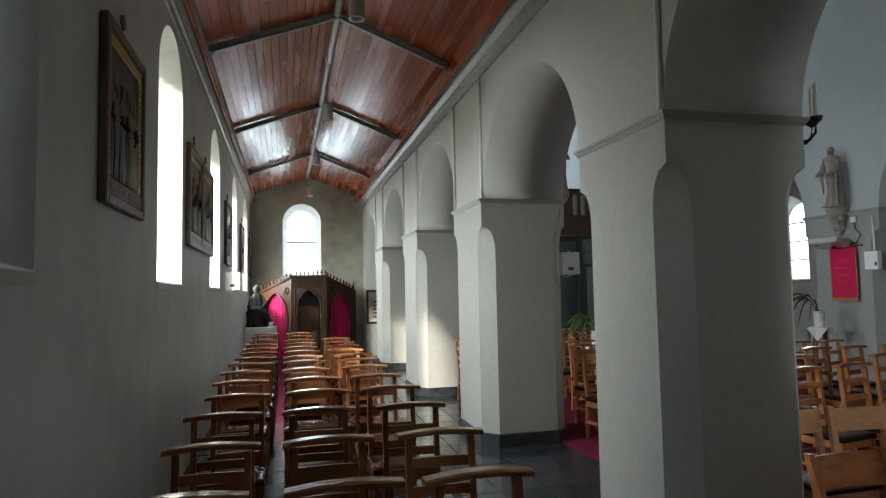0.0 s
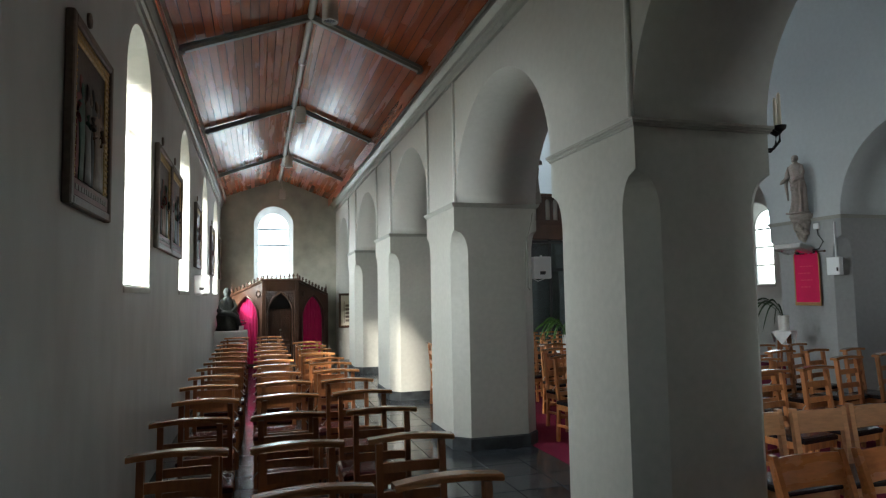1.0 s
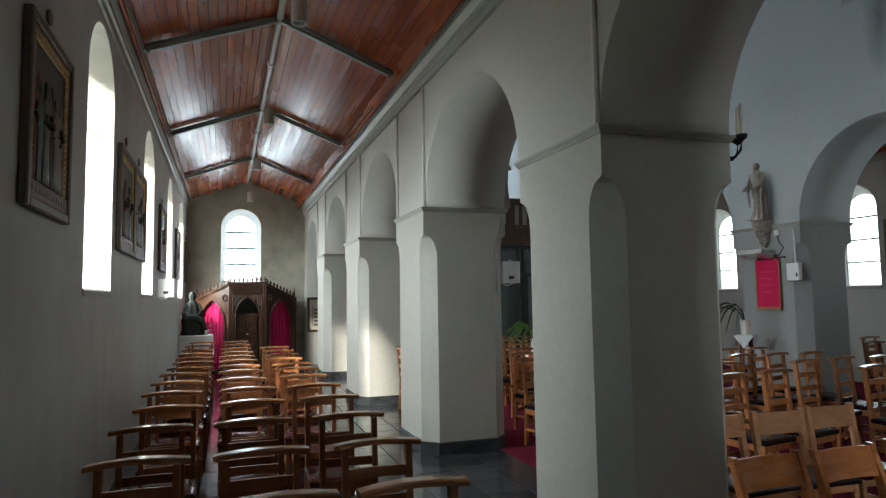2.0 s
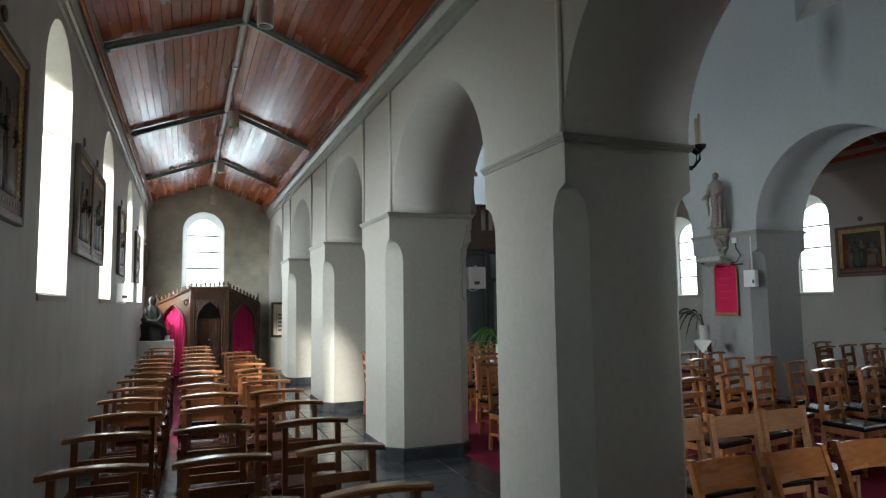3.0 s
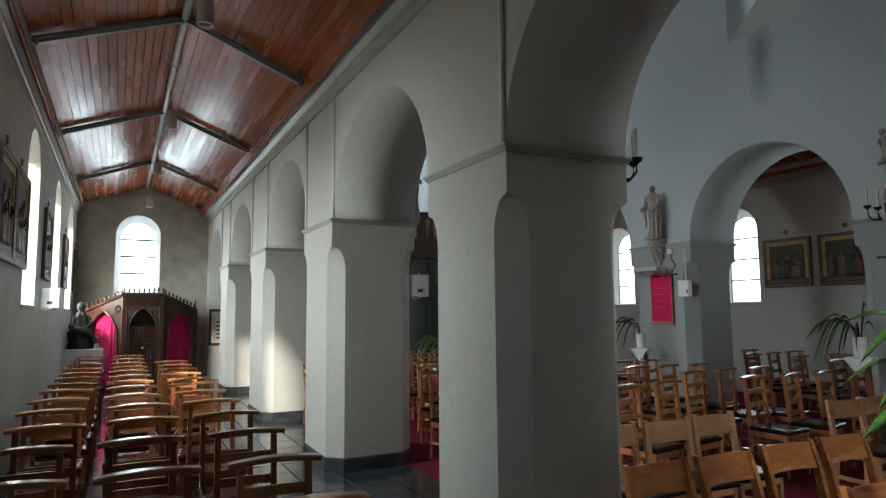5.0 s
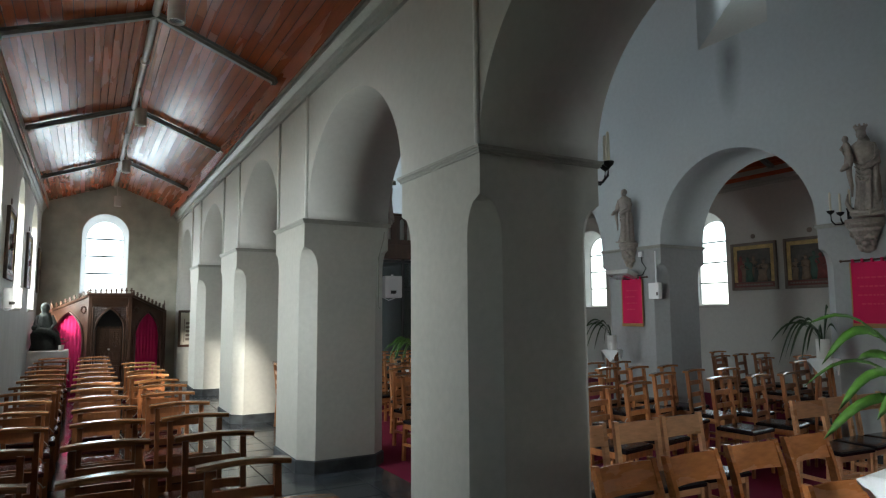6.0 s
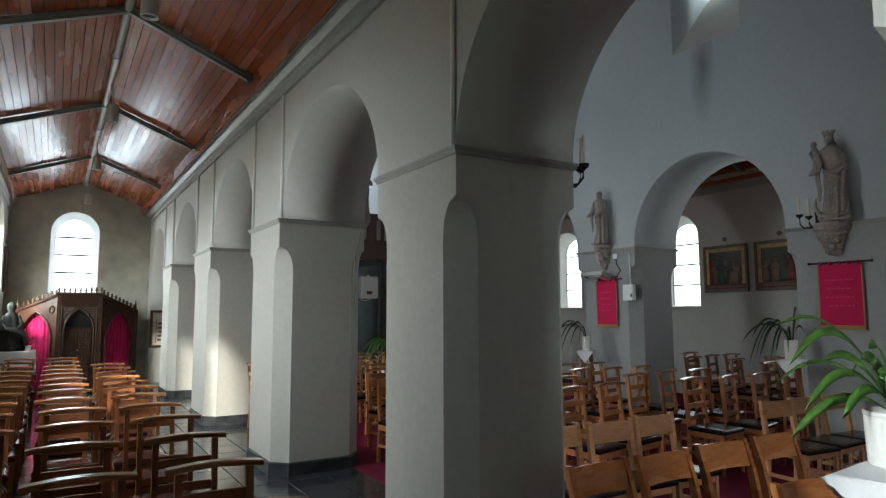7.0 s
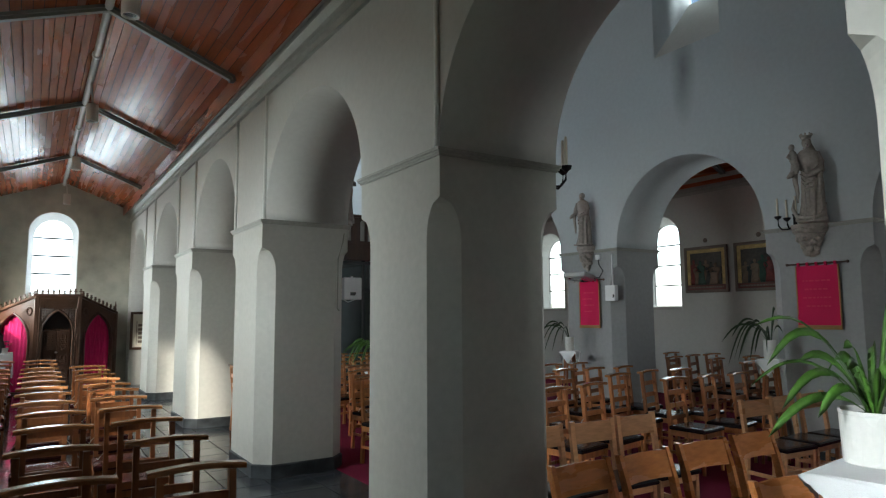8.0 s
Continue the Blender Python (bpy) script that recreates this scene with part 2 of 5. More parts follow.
def plate(name, outer, holes, w0, w1, axes, mat, parent=None):
    """A sheet with thickness from w0 to w1: an outline with holes. axes 'yzx' maps (u, v, w) to those axes."""
    cu = bpy.data.curves.new(name, 'CURVE')
    cu.dimensions, cu.fill_mode, cu.extrude = '2D', 'BOTH', abs(w1 - w0) / 2
    for loop in (outer, *holes):
        s = cu.splines.new('POLY')
        s.points.add(len(loop) - 1)
        for p, (u, v) in zip(s.points, loop):
            p.co = (u, v, 0, 1)
        s.use_cyclic_u = True
    tmp = bpy.data.objects.new(name, cu)
    me = bpy.data.meshes.new_from_object(tmp)
    bpy.data.objects.remove(tmp)
    bpy.data.curves.remove(cu)
    mid = (w0 + w1) / 2
    for v in me.vertices:
        c = dict(zip(axes, (v.co.x, v.co.y, v.co.z + mid)))
        v.co = (c['x'], c['y'], c['z'])
    bm = bmesh.new()
    bm.from_mesh(me)
    bmesh.ops.remove_doubles(bm, verts=bm.verts[:], dist=0.0002)
    bpy.data.meshes.remove(me)
    return part(name, bm, mat, parent)


def rect(u0, u1, v0, v1):
    return [(u0, v0), (u1, v0), (u1, v1), (u0, v1)]


def sweep(bm, prof, path):
    """Sweeps a closed profile of (x, z) along y from path[0] to path[1]."""
    return loft(bm, [[(x, y, z) for x, z in prof] for y in path])


# ---------- the plan ----------
WALL_L, ARC_A, ARC_B = -0.95, 2.10, 3.05        # aisle wall, near arcade
OPP_A, OPP_B, WALL_R = 7.50, 8.45, 11.30        # far arcade, far aisle wall
Y0, Y1 = -4.0, 17.8
CAP, CAP_OPP = 2.69, 2.67
PILLARS = [(-3.9, -2.75), (-0.42, 0.86), (3.16, 4.25), (6.60, 7.76), (10.10, 11.40), (13.92, 15.12)]
PILLARS_OPP = [(-3.9, -2.75), (-0.42, 0.74), (3.10, 4.28), (6.62, 7.84), (10.10, 11.40), (13.92, 15.12)]
RIBS = [3.55, 7.17, 10.73, 14.5]
RIDGE_X, RIDGE_Z, EAVE_Z = 0.58, 4.92, 4.41
EAVE_L, EAVE_R = -0.82, 1.89
TOP = 7.6
WIN_L = [(1.60, 2.77), (5.18, 6.38), (8.64, 9.88), (12.1, 13.25), (15.05, 16.6)]
WIN_R = [(1.5, 2.6), (4.9, 6.0), (8.32, 9.42), (11.75, 12.85)]

# ---------- floor ----------
floor = tagged(part("floor", slab(-1.6, 12.0, Y0 - 0.4, Y1 + 0.4, -0.3, -0.012), JOINT), "church floor of dark slate tiles with pale cement joints", "floor", kind="structure")
carpet = tagged(part("carpet", slab(2.94, 11.3, Y0 + 0.02, 13.6, -0.012, 0.004), CARPET), "wine-red carpet laid over the nave floor", "carpet", kind="structure")

# ---------- walls ----------
wl = plate("wall_west", rect(Y0, Y1, -0.2, 4.6), [arch(a, b, 1.75, 3.45, 0.55) for a, b in WIN_L], WALL_L - 0.42, WALL_L, "yzx", PLASTER_DAMP)
tagged(wl, "painted plaster aisle wall with round-headed window openings", "wall", kind="structure")
wr = plate("wall_east", rect(Y0, Y1, -0.2, 4.8), [arch(a, b, 1.76, 3.25, 0.50) for a, b in WIN_R], WALL_R, WALL_R + 0.42, "yzx", PLASTER)
tagged(wr, "grey plaster aisle wall with round-headed window openings", "wall", kind="structure")


def arcade(name, pillars, x0, x1, holes, rise, mat, cap):
    out = [(Y0, TOP), (Y0, cap)]
    for i, (a, b) in enumerate(pillars):
        if i == 0:
            out += [(b, cap)]
            continue
        c, h = (pillars[i - 1][1] + a) / 2, (a - pillars[i - 1][1]) / 2
        out += [(c - h * math.cos(math.pi * k / 32), cap + rise[i - 1] * math.sin(math.pi * k / 32)) for k in range(1, 33)]
        out += [(b, cap)]
    a, b = pillars[-1][1], 17.28
    c, h = (a + b) / 2, (b - a) / 2
    out += [(c - h * math.cos(math.pi * k / 24), cap + 1.0 * math.sin(math.pi * k / 24)) for k in range(1, 25)]
    out += [(b, -0.1), (Y1, -0.1), (Y1, TOP)]
    ob = plate(name, out, holes, x0, x1, "yzx", mat)
    return tagged(ob, "plastered arcade wall with a row of round arches", "wall", kind="structure")


CLERE = [(1.2, 2.25), (4.74, 5.80), (8.3, 9.35), (11.8, 12.85)]
arcade("wall_arcade_1", PILLARS, ARC_A, ARC_B, [rect(a, b, 5.5, 6.9) for a, b in CLERE], (1.05, 1.05, 1.035, 1.125, 1.08), PLASTER, CAP)
arcade("wall_arcade_2", PILLARS_OPP, OPP_A, OPP_B, [rect(a, b, 5.36, 6.9) for a, b in CLERE], (1.18,) * 5, DARK_MARKED, CAP_OPP)

end_win = (-0.10, 0.95)
tagged(plate("wall_north", rect(WALL_L - 0.4, 12.0, -0.2, TOP), [arch(*end_win, 2.16, 3.66, 0.52), arch(4.3, 6.3, 4.6, 6.3, 0.9)], Y1, Y1 + 0.4, "xzy", PLASTER_OLD),
       "stained plaster end wall with an arched window", "wall", kind="structure")
# Unseen wall, dark to limit bounce; its opening is added to light the nave chairs.
tagged(plate("wall_south", rect(WALL_L - 0.42, 12.0, -0.2, TOP), [arch(3.10, 3.80, 1.9, 3.6, 0.35)], Y0 - 0.3, Y0, "xzy", CARVED), "dark panelled wall closing the church unseen, with an added window opening", "wall", kind="structure")
# roof over the nave, and an unseen wall added to block sun at the first window
tagged(part("ceiling_nave", slab(ARC_A, OPP_B, Y0, Y1, TOP, TOP + 0.1), BOARD), "boarded nave ceiling", "ceiling", kind="structure")
tagged(part("sun_blocker", slab(-3.3, -2.6, -6.0, 1.3, -0.2, 5.2), PLASTER), "unseen wall added outside to keep the sun off the first window", "wall", kind="structure")
tagged(part("ground", slab(-60, 60, -60, 80, -0.4, -0.31), material("grass_ground", (0.06, 0.09, 0.03), 0.9, grain=30, amount=0.4)), "grassy ground outside the church", "ground", kind="structure")


# ---------- pillars ----------
def pillar(a, b, x0, x1, cap, paint, name="pillar", capped=True, stop=2.12):
    p = thing(name, "square plastered pillar with chamfered corners on a black stone plinth", "pillar", group="arcade pillars", kind="structure")

    def ring(z, c, g=0.0):
        xa, xb, ya, yb = x0 - g, x1 + g, a - g, b + g
        c = max(c, 0.002)
        return [(xa + c, ya, z), (xb - c, ya, z), (xb, ya + c, z), (xb, yb - c, z), (xb - c, yb, z), (xa + c, yb, z), (xa, yb - c, z), (xa, ya + c, z)]
    bm = B()
    rings = [ring(0.14, 0.155), ring(stop, 0.155)]
    for k in range(1, 9):
        s = k / 8
        rings.append(ring(stop + 0.27 * s, 0.155 * math.sqrt(max(0, 1 - s ** 2.2))))
    rings.append(ring(cap - 0.002, 0.0))
    loft(bm, rings)
    part("shaft", bm, paint, p)
    bm = B()
    loft(bm, [ring(0.0, 0.16, 0.018), ring(0.128, 0.16, 0.018), ring(0.138, 0.157, 0.006)])
    part("plinth", bm, PLINTH, p, "black stone plinth")
    if not capped:
        return p
    bm = B()
    loft(bm, [ring(cap - 0.047, 0, 0.003), ring(cap - 0.046, 0, 0.010), ring(cap - 0.034, 0, 0.012), ring(cap - 0.032, 0, 0.019), ring(cap - 0.020, 0, 0.021), ring(cap - 0.018, 0, 0.028), ring(cap, 0, 0.03), ring(cap + 0.004, 0, 0.004)])
    part("cap_moulding", bm, CAP_SHADED, p, "grey moulded cap band")
    return p


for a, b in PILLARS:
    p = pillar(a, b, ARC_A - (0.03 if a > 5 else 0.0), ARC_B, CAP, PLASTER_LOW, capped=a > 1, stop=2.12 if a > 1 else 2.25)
    for y in (a + 0.012, b - 0.012) if a > 4 else (a + 0.012,):
        bm = B()
        tube(bm, [(ARC_A - 0.010, y, CAP), (ARC_A - 0.010, y, 4.12)], 0.019, 10)
        # The bead's highlight is painted by its whiter colour.
        part("corner_bead", bm, LIT_WHITE, p, "corner bead whitened for the light it catches", smooth=True)
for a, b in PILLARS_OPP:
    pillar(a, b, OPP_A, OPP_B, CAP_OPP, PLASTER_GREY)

# ---------- aisle ceilings ----------
CORNICE = [(0, 0), (0.035, 0.0), (0.04, 0.05), (0.07, 0.06), (0.075, 0.09), (0.12, 0.13), (0.13, 0.16), (0.19, 0.17), (0.20, 0.24), (0, 0.25)]


def cornice(x, side, z0, depth, tall=1.3):
    bm = B()
    sweep(bm, [(x + side * u * depth / 0.2, z0 + v * tall) for u, v in CORNICE], (Y0, Y1))
    return tagged(part("cornice", bm, TRIM), "grey painted moulded cornice along the eaves", "cornice", kind="structure")


cornice(ARC_A, -1, 4.04, 0.2)
cornice(WALL_L, 1, 4.06, 0.14)
cornice(OPP_B, 1, 4.04, 0.2)
cornice(WALL_R, -1, 4.06, 0.14)


def boarded_ceiling(name, xl, xr, ridge):
    bm = B()
    for side, xe in ((-1, xl), (1, xr)):
        e0, e1 = Vector((xe, 0, EAVE_Z)), Vector((ridge, 0, RIDGE_Z))
        d = e1 - e0
        n = 15
        nrm = Vector((-d.z, 0, d.x)).normalized()
        if nrm.z < 0:
            nrm = -nrm
        for i in range(n):
            p, q = e0 + d * (i / n), e0 + d * ((i + 1) / n)
            g = (q - p).normalized() * 0.0036
            y = Y0
            while y < Y1:
                y2 = min(Y1, y + random.uniform(3.2, 4.0))
                r = [p + g, q - g, q - g + nrm * 0.016, p + g + nrm * 0.016]
                loft(bm, [[(v.x, y + 0.001, v.z) for v in r], [(v.x, y2 - 0.001, v.z) for v in r]])
                y = y2
        # short upright lining between boards and cornice
        s = 0.014 * side
        box(bm, min(xe, xe + s), max(xe, xe + s), Y0, Y1, 4.2, EAVE_Z + 0.01)
    ob = tagged(part(name, bm, BOARD), "pitched ceiling of reddish varnished pine boards", "ceiling", kind="structure")
    bm = B()
    loft(bm, [[(xl - 0.6, y, 4.27), (xl - 0.02, y, 4.28), (xl - 0.02, y, EAVE_Z + 0.03), (ridge, y, RIDGE_Z + 0.03), (xr + 0.02, y, EAVE_Z + 0.03), (xr + 0.02, y, 4.28), (xr + 0.2, y, 4.27), (xr + 0.2, y, 5.3), (xl - 0.6, y, 5.3)] for y in (Y0, Y1)])
    tagged(part(name + "_roof", bm, GAP), "dark roof deck above the boards", "roof", kind="structure")
    return ob


boarded_ceiling("ceiling_aisle_1", EAVE_L, EAVE_R, RIDGE_X)
boarded_ceiling("ceiling_aisle_2", OPP_B + 0.21, WALL_R - 0.13, 9.9)


def rib(y, xl, xr, ridge):
    r = thing("ceiling_rib", "grey painted moulded rib crossing the boarded ceiling", "beam", group="ceiling ribs", kind="structure")
    for side, xe in ((1, xl), (-1, xr)):
        path = [(xe + side * 0.004, 4.335), (xe + side * 0.02, EAVE_Z - 0.015), (ridge, RIDGE_Z - 0.02)]
        bm = B()
        for w, h in ((0.055, 0.03), (0.032, 0.062)):
            rings = []
            for i, (x, z) in enumerate(path):
                nx, nz = ((side * 1.0, -0.25) if i == 0 else (side * 0.75, -0.9) if i == 1 else (side * 0.33, -0.95))
                rings.append([(x, y - w, z), (x, y + w, z), (x + nx * h, y + w, z + nz * h), (x + nx * h, y - w, z + nz * h)])
            loft(bm, rings)
        part("rafter", bm, TRIM_DARK, r)
    return r


for y in RIBS:
    rib(y, EAVE_L, EAVE_R, RIDGE_X)
    rib(y, OPP_B + 0.21, WALL_R - 0.13, 9.9)

ridge = thing("ridge_pole", "grey painted ridge moulding under the ceiling apex", "beam", kind="structure")
bm = B()
tube(bm, [(RIDGE_X, Y0, RIDGE_Z - 0.045), (RIDGE_X, Y1, RIDGE_Z - 0.045)], 0.042, 12)
part("pole", bm, TRIM, ridge, smooth=True)
for y in [5.35, 8.6, 12.2, 15.6]:
    bm = B()
    tube(bm, [(RIDGE_X, y - 0.03, RIDGE_Z - 0.045), (RIDGE_X, y + 0.03, RIDGE_Z - 0.045)], 0.055, 12)
    part("collar", bm, PLASTIC, ridge)


# ---------- windows ----------
def window(name, u0, u1, base, spring, rise, plane, axes, bars, glass=GLASS, thick=0.013):
    """Leaded glass with iron saddle bars, set in an opening. plane: where the glass stands."""
    w = thing(name, "arched window of pale leaded glass with iron saddle bars", "window", kind="structure")
    plate("pane", arch(u0, u1, base, spring, rise, 16), [], plane - 0.004, plane + 0.004, axes, glass, w).visible_shadow = False
    for k in range(1, bars + 1):
        z = base + (spring + rise - base) * k / (bars + 1)
        a, b, c, d = u0, u1, z - thick, z + thick
        plate("saddle_bar", rect(a, b, c, d), [], plane - 0.022, plane + 0.014, axes, IRON, w)
    return w


def reveal(inner, outer, w0, w1, axes, paint=LIT_WHITE):
    """Splayed lining of a window opening, from its inner to its outer outline."""
    rings = []
    for loop, w, g in ((inner, w0, 0.0), (outer, w1, 0.0), (outer, w1, 0.01), (inner, w0, 0.012)):
        ring = []
        c = sum(u for u, v in loop) / len(loop)
        for u, v in loop:
            q = dict(zip(axes, (u + (g if u > c else -g), v + (g if v > 2.5 else -g), w)))
            ring.append((q['x'], q['y'], q['z']))
        rings.append(ring)
    bm = B()
    loft(bm, rings + rings[:1], caps=False)
    return tagged(part("window_reveal", bm, paint), "pale splayed window reveal", "window", kind="structure")


def sill(lo, hi, name="window_sill"):
    return tagged(part(name, slab(lo[0], hi[0], lo[1], hi[1], lo[2], hi[2], bevel=0.006), PLASTER_LOW), "plastered window sill", "sill", kind="structure")


for i, (a, b) in enumerate(WIN_L):
    surround = plate("window_surround", arch(a - 0.05, b + 0.05, 1.78, 3.45, 0.62), [arch(a + 0.04, b - 0.04, 1.88, 3.40, 0.52)], WALL_L - 0.43, WALL_L - 0.36, "yzx", PLASTER)
    tagged(surround, "plastered surround of a window opening", "window", kind="structure")
    window(f"window_{i + 1}", a + 0.05, b - 0.05, 1.89, 3.39, 0.515, WALL_L - 0.40, "yzx", 3)
    if a > 3:
        reveal(arch(a + 0.013, b - 0.013, 1.80, 3.45, 0.535), arch(a + 0.04, b - 0.04, 1.88, 3.40, 0.52), WALL_L - 0.002, WALL_L - 0.358, "yzx")
    bm = B()
    loft(bm, [[(WALL_L - 0.35, y, 1.74), (WALL_L + 0.012, y, 1.74), (WALL_L + 0.012, y, 1.785), (WALL_L, y, 1.795), (WALL_L - 0.35, y, 1.875)] for y in (a + 0.004, b - 0.004)])
    tagged(part("window_sill", bm, PLASTER_LOW), "sloping plastered window sill", "sill", kind="structure")
    if a < 3:
        sky_lamp("sky_lamp", (WALL_L - 0.6, (a + b) / 2, 2.9), (3.25, 0.55, 1.0), b - a + 0.2, 2.2, LEFT_W * 0.26, spread=34)
    else:
        sky_lamp("sky_lamp", (WALL_L - 0.75, (a + b) / 2, 2.55), (1.4, (a + b) / 2, 0.0), b - a + 0.2, 1.7, LEFT_W * (0.9 if a < 6 else 1.1), spread=124)
for i, (a, b) in enumerate(WIN_R):
    surround = plate("window_surround", arch(a - 0.05, b + 0.05, 1.7, 3.25, 0.55), [arch(a + 0.14, b - 0.14, 1.82, 3.16, 0.42)], WALL_R + 0.36, WALL_R + 0.43, "yzx", PLASTER)
    tagged(surround, "plastered surround of a window opening", "window", kind="structure")
    window(f"window_{i + 7}", a + 0.15, b - 0.15, 1.83, 3.15, 0.415, WALL_R + 0.40, "yzx", 3)
    sill((WALL_R - 0.03, a + 0.004, 1.74), (WALL_R + 0.34, b - 0.004, 1.79))
    reveal(arch(a + 0.012, b - 0.012, 1.80, 3.25, 0.485), arch(a + 0.14, b - 0.14, 1.82, 3.16, 0.42), WALL_R + 0.001, WALL_R + 0.358, "yzx")
    sky_lamp("sky_lamp", (WALL_R + 0.60, (a + b) / 2, 2.7), (5, (a + b) / 2, 1.6), b - a + 0.3, 2.2, RIGHT_W * (1.0 if a < 4 else 2.0))
for i, (a, b) in enumerate(CLERE):
    window(f"window_{i + 12}", a + 0.02, b - 0.02, 6.4, 6.85, 0.02, OPP_B - 0.05, "yzx", 2)
    bm = B()
    loft(bm, [[(OPP_A + 0.003, y, 5.362), (OPP_B - 0.06, y, 5.362), (OPP_B - 0.06, y, 6.42)] for y in (a + 0.003, b - 0.003)])
    tagged(part("window_slope", bm, PLASTER), "sloping plastered window sill", "sill", kind="structure")
    sky_lamp("sky_lamp", (OPP_B + 0.25, (a + b) / 2, 6.65), (4.5, (a + b) / 2, 5.3), b - a, 0.6, CLERE_W * (1.0, 0.5, 1.9, 1.9)[i])
    # Extra narrow lamp, added only to brighten the front chairs.
    if i == 0:
        sky_lamp("sky_lamp", (OPP_B + 0.20, (a + b) / 2, 6.72), (4.2, 2.7, 1.2), b - a, 0.4, CLERE_W * 0.6, spread=40)
surround = plate("window_surround", arch(end_win[0] - 0.05, end_win[1] + 0.05, 2.1, 3.66, 0.58), [arch(end_win[0] + 0.12, end_win[1] - 0.12, 2.26, 3.60, 0.42)], Y1 + 0.37, Y1 + 0.42, "xzy", PLASTER)
reveal(arch(end_win[0] + 0.012, end_win[1] - 0.012, 2.172, 3.66, 0.505), arch(end_win[0] + 0.12, end_win[1] - 0.12, 2.26, 3.60, 0.42), Y1 - 0.001, Y1 + 0.368, "xzy", PLASTER_DAMP)
tagged(surround, "plastered surround of a window opening", "window", kind="structure")
window("window_6", end_win[0] + 0.125, end_win[1] - 0.125, 2.265, 3.595, 0.415, Y1 + 0.395, "xzy", 3, GLASS_END, 0.02)
sky_lamp("sky_lamp", (0.43, Y1 + 0.75, 3.3), (0.5, 5, 2.6), 1.7, 2.7, END_W)
for i, (a, b) in enumerate(CLERE):
    window(f"window_{i + 18}", a + 0.02, b - 0.02, 5.6, 6.85, 0.02, ARC_A + 0.08, "yzx", 2)
    sky_lamp("sky_lamp", (ARC_A - 0.2, (a + b) / 2, 6.5), (7.5, (a + b) / 2, 4.0), b - a, 1.5, NEAR_W * (0.15, 0.75, 1.4, 1.3)[i], (0.66, 0.84, 1.0))
# Added window and lamp behind the camera that brighten the nave chairs.
window("window_22", 3.11, 3.79, 1.91, 3.59, 0.34, Y0 - 0.2, "xzy", 3)
sky_lamp("sky_lamp", (3.42, Y0 - 0.45, 3.0), (4.9, 3.2, 0.4), 0.7, 2.0, SOUTH_W, spread=60)
window("window_16", 4.32, 6.28, 4.62, 6.28, 0.88, Y1 + 0.3, "xzy", 4)
sky_lamp("sky_lamp", (5.3, Y1 + 0.6, 5.9), (5.3, 5, 3.5), 2.2, 2.8, WEST_W, (0.72, 0.87, 1.0))


# ---------- chairs ----------
def slope(y, z):
    """The lean of a chair's back: y at the height z."""
    return 0.19 + 0.09 * max(0, z - 0.42)


